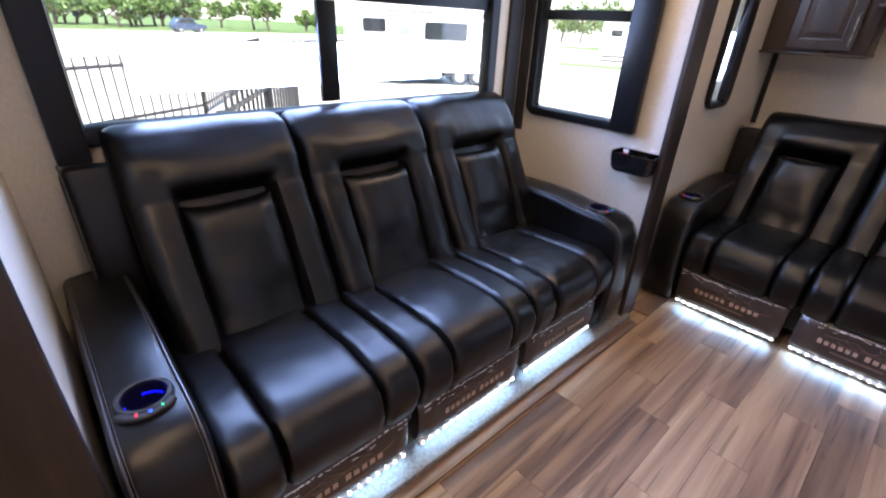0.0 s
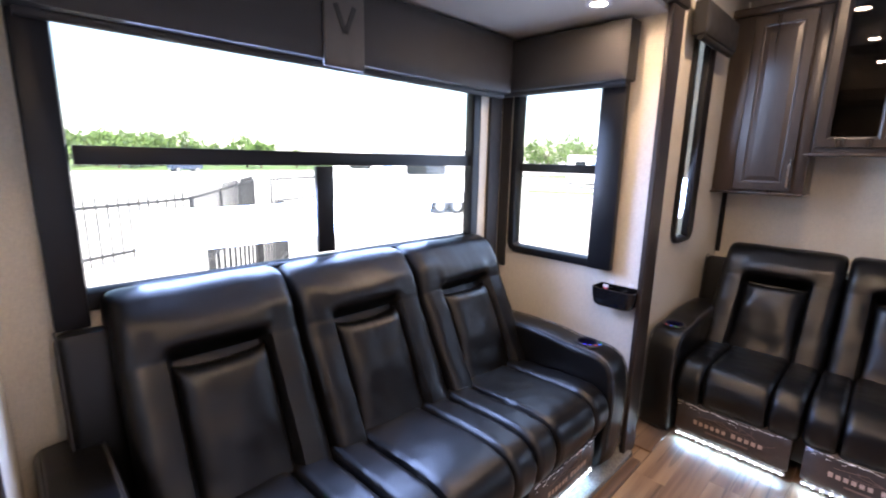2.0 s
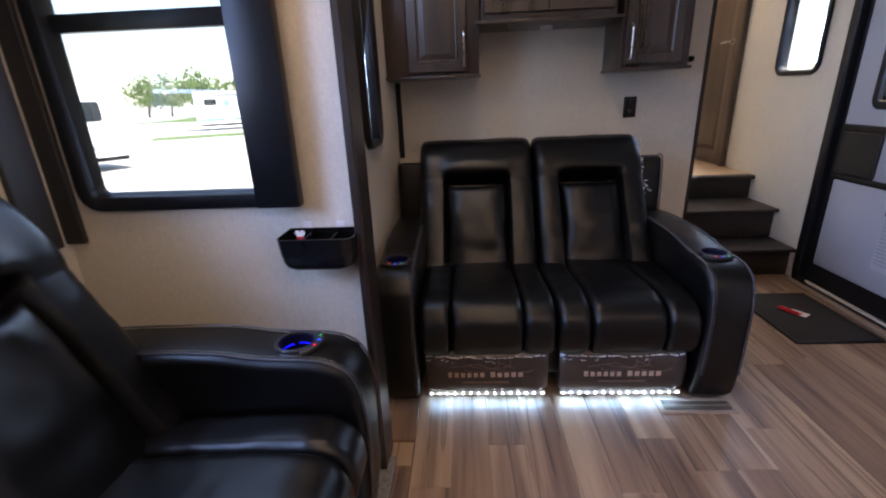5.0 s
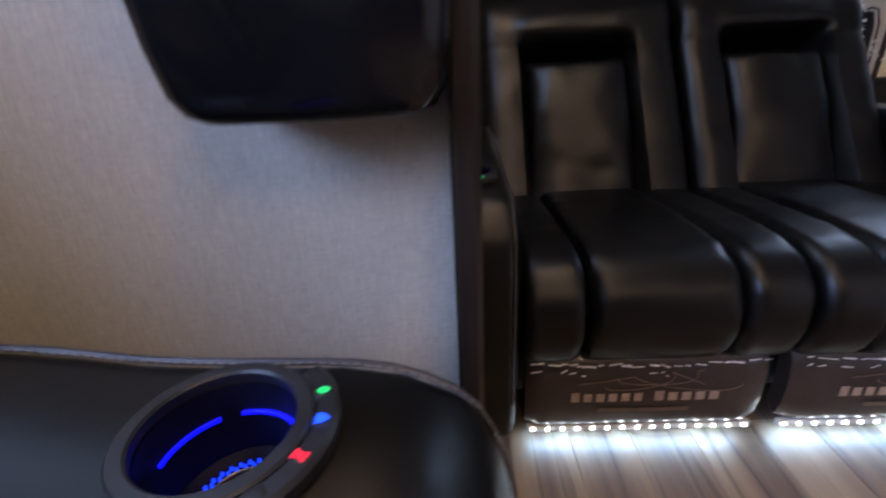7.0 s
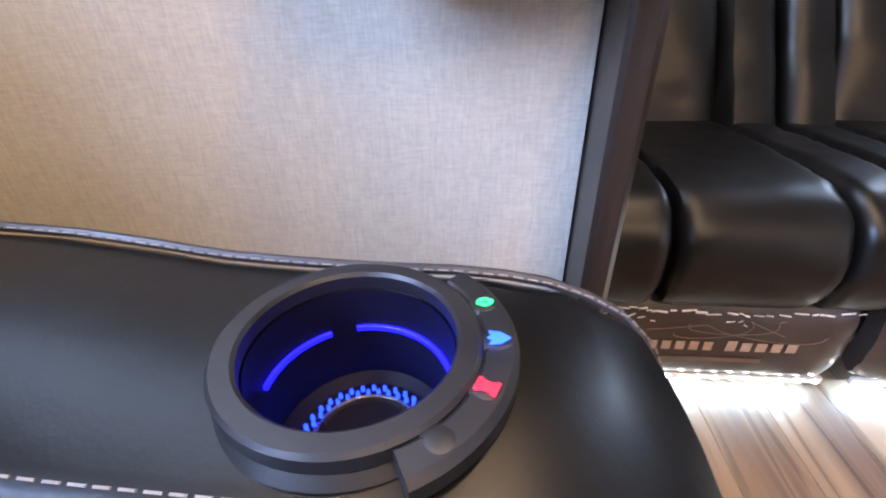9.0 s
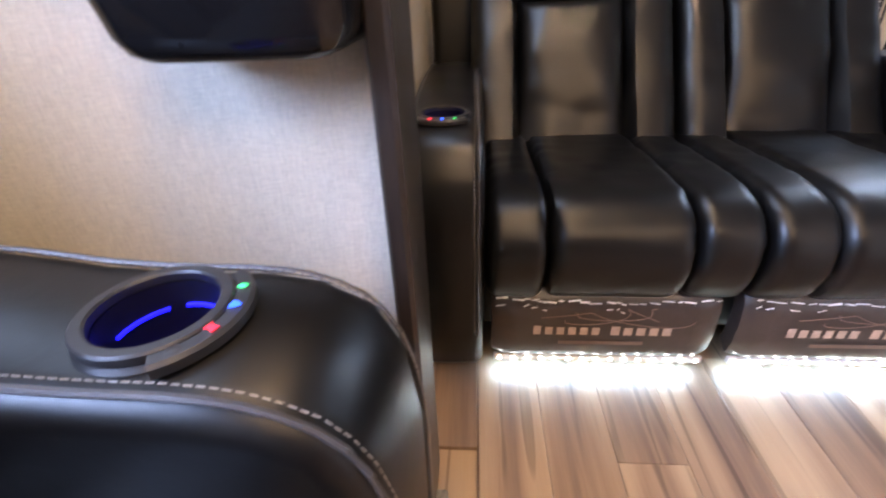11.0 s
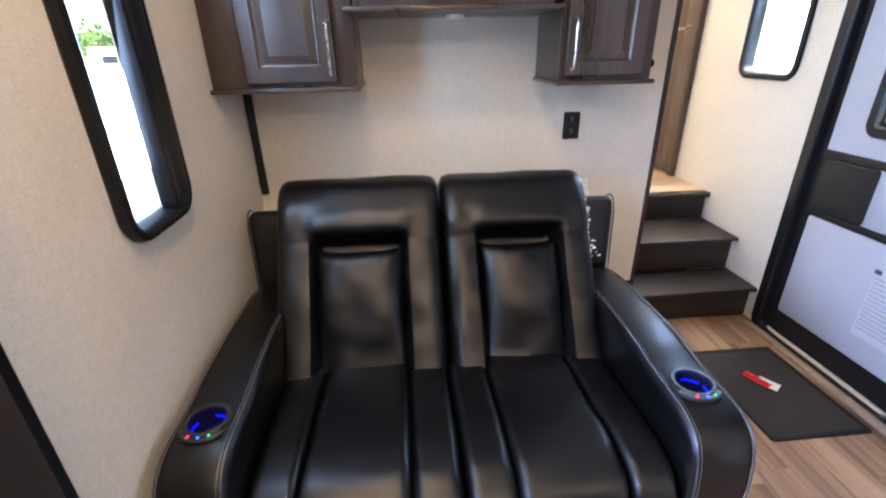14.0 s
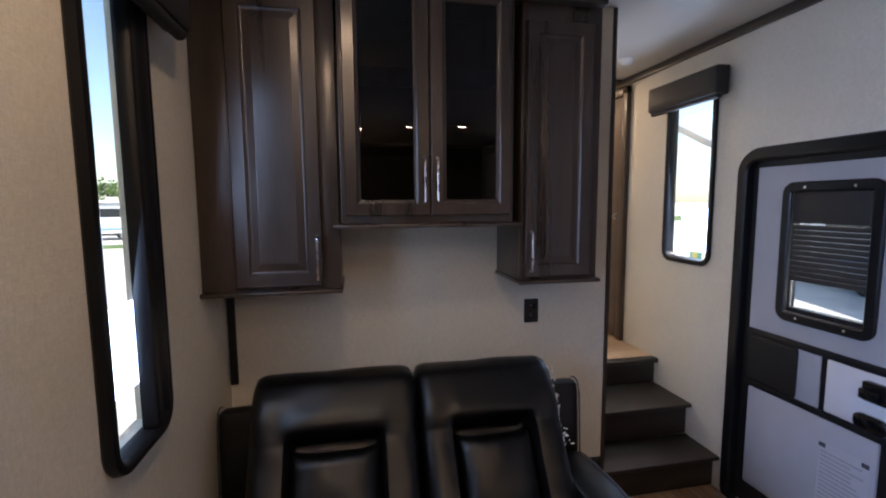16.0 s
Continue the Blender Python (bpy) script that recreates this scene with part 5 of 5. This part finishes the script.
# ---------------------------------------------------------------- outside
LOT = mat("pale_gravel_lot", (0.50, 0.47, 0.43), 0.95, vary=0.25, scale=0.6, bump=0.5, bump_scale=30)
GRASS = mat("mown_grass", (0.085, 0.14, 0.035), 0.95, vary=0.45, scale=0.5, bump=0.6, bump_scale=40)
SHELL = mat("white_fibreglass", (0.74, 0.75, 0.76), 0.3, vary=0.04, scale=1)
SHELLG = mat("grey_graphic", (0.30, 0.31, 0.33), 0.35, vary=0.06, scale=1)
SHELLB = mat("blue_panel", (0.20, 0.33, 0.52), 0.3, vary=0.06, scale=2)
DGLASS = mat("dark_vehicle_glass", (0.02, 0.024, 0.028), 0.08, vary=0.1, scale=1)
TYRE = mat("tyre_rubber", (0.018, 0.018, 0.018), 0.85, vary=0.2, scale=10)
FENCEM = mat("black_fence_paint", (0.025, 0.025, 0.027), 0.45, vary=0.15, scale=4)
BARK = mat("bark", (0.10, 0.075, 0.055), 0.95, vary=0.35, scale=3, bump=0.8, bump_scale=18)
LEAF = mat("leaf_green", (0.10, 0.16, 0.045), 0.7, vary=0.5, scale=0.7, spec=0.3)
NAVY = mat("dark_blue_paint", (0.03, 0.05, 0.10), 0.25, vary=0.08, scale=1, coat=0.6)
SILVER = mat("silver_paint", (0.42, 0.43, 0.45), 0.3, metal=0.4, vary=0.05, scale=1, coat=0.6)
CARRED = mat("red_paint", (0.45, 0.03, 0.03), 0.28, vary=0.06, scale=1, coat=0.6)

structure("ground", moved(box(-900, 900, -900, 900, -0.5, 0.0), at(0, 0, GROUND)), LOT, "pale gravel and concrete display lot", "ground")
structure("ground_grass", box(-80, 110, 78, 260, GROUND - 0.02, GROUND + 0.04), GRASS, "mown grass beyond the lot", "grass")
structure("grass_island", moved(box(-1.6, 1.6, -8, 8, -0.02, 0.03), at(38.0, 16.5, GROUND, 25)), GRASS, "strip of mown grass in the lot", "grass")
structure("ground_grass_east", box(62, 200, -60, 45.9, GROUND - 0.02, GROUND + 0.04), GRASS, "mown grass beyond the lot", "grass")


def fence(points, label):
    root = thing("metal_fence", at(points[0][0], points[0][1], GROUND), label, "fence")
    ox, oy = points[0]
    post_me = None
    pick_me = None
    for (xa, ya), (xb, yb) in zip(points, points[1:]):
        a, b = Vector((xa - ox, ya - oy, 0)), Vector((xb - ox, yb - oy, 0))
        ln = (b - a).length
        ang = math.atan2(b.y - a.y, b.x - a.x)
        for z in (0.22, 1.355):
            part("rail", moved(box(0, ln, -0.016, 0.016, z, z + 0.075, 0.003), Matrix.Translation(a) @ Matrix.Rotation(ang, 4, "Z")), FENCEM, root)
        n = max(1, round(ln / 0.26))
        for i in range(n + 1):
            p = a.lerp(b, i / n)
            if i in (0, n):
                if post_me is None:
                    o = part("post", box(-0.04, 0.04, -0.04, 0.04, 0, 1.46, 0.006), FENCEM, root)
                    post_me = o.data
                    o.location = p
                else:
                    shared("post", post_me, Matrix.Translation(p), root)
            elif pick_me is None:
                o = part("picket", box(-0.018, 0.018, -0.018, 0.018, 0.05, 1.60), FENCEM, root, "", False)
                pick_me = o.data
                o.location = p
            else:
                shared("picket", pick_me, Matrix.Translation(p), root)


fence([(-6.0, 11.2), (-1.6, 12.3), (2.8, 13.4), (5.75, 15.0), (7.5, 17.9), (9.2, 20.7), (10.9, 23.5)], "black metal picket fence across the gravel lot")
fence([(3.8, 7.2), (5.3, 9.4), (6.9, 11.7)], "short black metal railing nearer on the gravel lot")
fence([(12.0, 24.0), (19.0, 27.5), (26.0, 31.0)], "black metal picket fence farther off on the lot")


def wheel(parent, x, y, r, w):
    t = part("tyre", moved(ring_mesh(r * 0.58, r, -w / 2, w / 2, 0, 360, 28, r * 0.10), at(x, y, r, 0, 90)), TYRE, parent)
    part("rim", moved(cyl(r * 0.585, -w * 0.4, w * 0.4, 20), at(x, y, r, 0, 90)), SHELLG, t)


def travel_trailer(m, ln, label, stripe=SHELLG):
    """A towed camper with windows, door, skirt graphics, wheels and a roof unit. Its near side looks along -y."""
    root = thing("travel_trailer", m, label, "trailer")
    part("body", lofted([(-1.2, 0.55), (-1.22, 0.75), (-1.22, 3.05), (-1.16, 3.2), (1.16, 3.2), (1.22, 3.05), (1.22, 0.75), (1.2, 0.55)], -ln / 2, ln / 2, 0.18), SHELL, root)
    part("chassis", box(-ln / 2 + 0.3, ln / 2 - 0.3, -1.0, 1.0, 0.38, 0.56, 0.02), TYRE, root)
    part("stripe", box(-ln / 2 + 0.25, ln / 2 - 0.25, -1.232, -1.222, 0.80, 1.00, 0.002), stripe, root)
    part("awning", tube([(-ln * 0.30, -1.29, 2.95), (ln * 0.20, -1.29, 2.95)], 0.07, 12), SHELLG, root)
    for x, w, h, z in ((-ln * 0.36, 0.9, 0.45, 2.35), (-ln * 0.02, 1.8, 0.62, 2.2), (ln * 0.33, 1.1, 0.62, 2.2)):
        f = part("window", moved(panel(w, h, 0.08, [(0, 0), (0, -0.02), (0.01, -0.024), (0.04, -0.024)]), at(x, -1.221, z)), DGLASS, root, "dark tinted window")
        part("window_frame", moved(panel(w + 0.06, h + 0.06, 0.1, [(0, 0), (0, -0.026), (0.03, -0.03), (0.034, 0)], loop=True), at(x, -1.2215, z)), FRAME, f)
    d = part("door", moved(panel(0.72, 1.95, 0.08, [(0, 0), (0, -0.02), (0.012, -0.026)]), at(-ln * 0.22, -1.2212, 1.75)), SHELL, root)
    part("door_window", moved(panel(0.46, 0.55, 0.08, [(0, 0), (0, -0.006)]), at(-ln * 0.22, -1.2475, 2.25)), SHELLB, d)
    part("step", box(-ln * 0.22 - 0.35, -ln * 0.22 + 0.35, -1.55, -1.2, 0.36, 0.40, 0.01), FENCEM, root)
    for x in (ln * 0.06, ln * 0.06 + 0.85):
        wheel(root, x, -1.08, 0.36, 0.24)
        wheel(root, x, 1.08, 0.36, 0.24)
    part("roof_unit", box(-0.4, 0.4, -0.35, 0.35, 3.2, 3.45, 0.08, 3), SHELL, root)
    return root


travel_trailer(at(17.3, 18.0, GROUND, -33), 9.0, "white travel trailer with dark windows parked on the lot")
travel_trailer(at(30.0, 33.0, GROUND, -30), 9.5, "white travel trailer with dark windows farther off")
travel_trailer(at(45.0, 21.0, GROUND, -62), 9.0, "white travel trailer parked by the grass", SHELLB)
travel_trailer(at(60.0, 52.0, GROUND, -35), 10.0, "white travel trailer far off by the trees")
travel_trailer(at(38.0, 44.0, GROUND, -45), 10.0, "white travel trailer far off by the trees")
travel_trailer(at(14.0, -14.0, GROUND, 160), 9.0, "white travel trailer on the door side of the lot", SHELLB)


def car(name, m, paint, label, tall=0.0):
    root = thing(name, m, label, "car")
    body = [(-2.1, 0.45), (-2.15, 0.7), (-2.05, 0.98), (-0.95, 1.05 + tall * 0.1), (-0.35, 1.48 + tall), (1.25, 1.50 + tall), (1.95, 1.02 + tall * 0.6), (2.12, 0.75), (2.1, 0.45), (1.6, 0.32), (-1.6, 0.32)]
    part("body", moved(lofted(body, -0.88, 0.88, 0.10), at(0, 0, 0, 90)), paint, root)
    for s in (-1, 1):
        g = [(-0.72, 1.08 + tall * 0.1), (-0.28, 1.40 + tall), (1.15, 1.42 + tall), (1.6, 1.08 + tall * 0.4)]
        part("side_window", moved(lofted(g, s * 0.886 - 0.008, s * 0.886 + 0.008, 0.002, 2), at(0, 0, 0, 90)), DGLASS, root)
        part("headlight", moved(box(-0.03, 0.03, -0.14, 0.14, -0.06, 0.06, 0.015), at(2.12, s * 0.6, 0.74)), SHELL, root)
        for x in (-1.3, 1.32):
            wheel(root, x, s * 0.80, 0.34, 0.22)
    return root


car("off_road_car", at(21.5, 74.0, GROUND, 8), NAVY, "dark blue boxy car parked across the lot", 0.25)
car("parked_car", at(40.0, 15.0, GROUND, 60), SILVER, "silver car parked on the lot")
car("parked_car", at(56.0, 20.0, GROUND, 75), CARRED, "red car parked by the grass")
car("parked_car", at(52.0, 15.5, GROUND, 70), SHELL, "white car parked by the grass", 0.1)


def tree(x, y, h, seed, leaves=1500):
    rnd = random.Random(seed)
    root = thing("tree", at(x, y, GROUND), "leafy broad green tree beyond the lot", "tree", "trees beyond the lot")
    pts = [(0.1 * math.sin(i + seed), 0.1 * math.cos(i * 1.3 + seed), h * 0.55 * i / 6) for i in range(7)]
    part("trunk", tube(pts, [0.24 - 0.025 * i for i in range(7)], 8), BARK, root)
    tips = []
    for k in range(9):
        a = k * 2.4 + rnd.random()
        z0 = h * rnd.uniform(0.10, 0.45)
        ln = h * rnd.uniform(0.22, 0.42)
        e = Vector((math.cos(a) * ln, math.sin(a) * ln, z0 + ln * rnd.uniform(0.35, 1.0)))
        part("limb", tube([(0, 0, z0), tuple(Vector((0, 0, z0)).lerp(e, 0.5) + Vector((0, 0, 0.1))), tuple(e)], [0.09, 0.06, 0.02], 6), BARK, root)
        tips.append(e)
    tips += [Vector((0, 0, h * 0.75)), Vector((0.4, 0.2, h * 0.62))]
    bm = bmesh.new()
    for i in range(leaves):
        t = rnd.choice(tips)
        v = Vector((rnd.gauss(0, 1), rnd.gauss(0, 1), rnd.gauss(0, 0.75)))
        c = t + v.normalized() * h * 0.17 * rnd.random() ** 0.4
        s = rnd.uniform(0.18, 0.42)
        q = Euler((rnd.uniform(0, 6), rnd.uniform(0, 6), rnd.uniform(0, 6))).to_matrix()
        vs = [bm.verts.new(c + q @ Vector(p) * s) for p in ((-1, 0, 0), (0, -0.6, 0.1), (1, 0, 0), (0, 0.6, -0.1))]
        bm.faces.new(vs)
    tagged(part("crown", bm, LEAF, root, "", False), kind="stuff")


rt = random.Random(5)
for i in range(46):
    far = i > 22
    if not far or i % 3 == 0:
        tree(-24 + i * 2.9 + rt.uniform(-1.5, 1.5), 92 + rt.uniform(-5, 12), rt.uniform(3.5, 4.5) if far else rt.uniform(5.5, 8.5), 100 + i, 800)
for i in range(26):
    tree(-27 + i * 2.1 + rt.uniform(-0.8, 0.8), 101 + rt.uniform(-2, 4), rt.uniform(5.5, 8.0), 300 + i, 700)
for i in range(14):
    tree(84 + rt.uniform(-4, 8), 62 - i * 5.5 + rt.uniform(-2, 2), rt.uniform(6, 9), 200 + i, 800)

aw_ = thing("awning_arm", at(6.4, S_WALL - 0.30, 2.0), "grey folding awning arm outside the step window", "awning")
part("arm", moved(box(-0.55, 0.55, -0.02, 0.02, -0.022, 0.022, 0.006), at(0, 0, 0.08, 0, 0, -26)), SHELLG, aw_)
part("bracket", moved(box(-0.16, 0.16, -0.03, 0.03, -0.025, 0.025, 0.008), at(-0.12, 0, -0.36, 0, 0, 14)), FENCEM, aw_)
part("mount", box(-0.62, -0.56, -0.03, 0.235, -0.6, 0.4, 0.006), SHELLG, aw_)
sg = thing("sale_banner", at(19.9, -12.3, GROUND, 150), "green and yellow printed banner board on the lot", "sign")
part("board", box(-1.1, 1.1, -0.02, 0.02, 0.25, 1.45, 0.01), mat("banner_green", (0.05, 0.36, 0.22), 0.5), sg)
part("panel", box(-0.55, 0.55, -0.026, -0.0205, 0.4, 1.3, 0.002), mat("banner_yellow", (0.65, 0.52, 0.06), 0.5), sg)
for x in (-0.8, 0.8):
    part("leg", box(x - 0.03, x + 0.03, 0.021, 0.07, 0.0, 1.4, 0.004), FENCEM, sg)

cb = thing("power_cord", at(1.96, 2.10, 0.03), "thin black power cord hanging beside the sofa arm", "cord")
part("cord", tube([(0.0, 0.07, 0.30), (-0.008, 0.035, 0.27), (-0.006, 0.010, 0.20), (0.002, 0.022, 0.12), (-0.004, 0.012, 0.05), (0.004, 0.03, 0.004), (0.02, -0.01, 0.004)], 0.004, 8), BLACKP, cb)

# ---------------------------------------------------------------- floor planks
rp = random.Random(3)
plank_root = bpy.data.objects["floor"]
PW = 0.146
row = 0
yy = S_WALL + 0.002
cache = {}
while yy < 2.14:
    y1 = min(yy + PW, 2.004) if yy < 2.0 else N_WALL - 0.001
    xx = WEST - rp.uniform(0.0, 0.5)
    while xx < 5.99:
        PL = rp.choice((0.70, 0.85, 1.0, 1.15))
        xa, xb = max(xx, WEST if yy < 2.0 else 4.398), min(xx + PL, 5.992)
        if xb - xa > 0.03:
            key = (round(xb - xa, 4), round(y1 - yy, 4))
            if key not in cache:
                lx, ly = key[0] / 2 - 0.0004, key[1] / 2 - 0.0004
                pm = box(-lx, lx, -ly, ly, -0.011, 0.0)
                bmesh.ops.bevel(pm, geom=[e for e in pm.edges if all(v.co.z > -0.001 for v in e.verts)], offset=0.0009, segments=1, affect="EDGES")
                me = bpy.data.meshes.new("plank")
                pm.to_mesh(me)
                pm.free()
                me.materials.append(PLANK)
                cache[key] = me
            shared("plank", cache[key], Matrix.Translation(((xa + xb) / 2, (yy + y1) / 2, 0)), plank_root)
        xx += PL
    yy = y1
    row += 1
upper_root = bpy.data.objects["floor_upper"]
xx = 6.593
while xx < UP_END - 0.02:
    x1 = min(xx + PW, UP_END - 0.002)
    pm = box(-(x1 - xx) / 2 + 0.0008, (x1 - xx) / 2 - 0.0008, -0.413, 0.413, -0.011, 0.0)
    me = bpy.data.meshes.new("plank")
    pm.to_mesh(me)
    pm.free()
    me.materials.append(PLANKY)
    shared("plank", me, Matrix.Translation(((xx + x1) / 2, -0.071, UP_Z)), upper_root)
    xx += PW
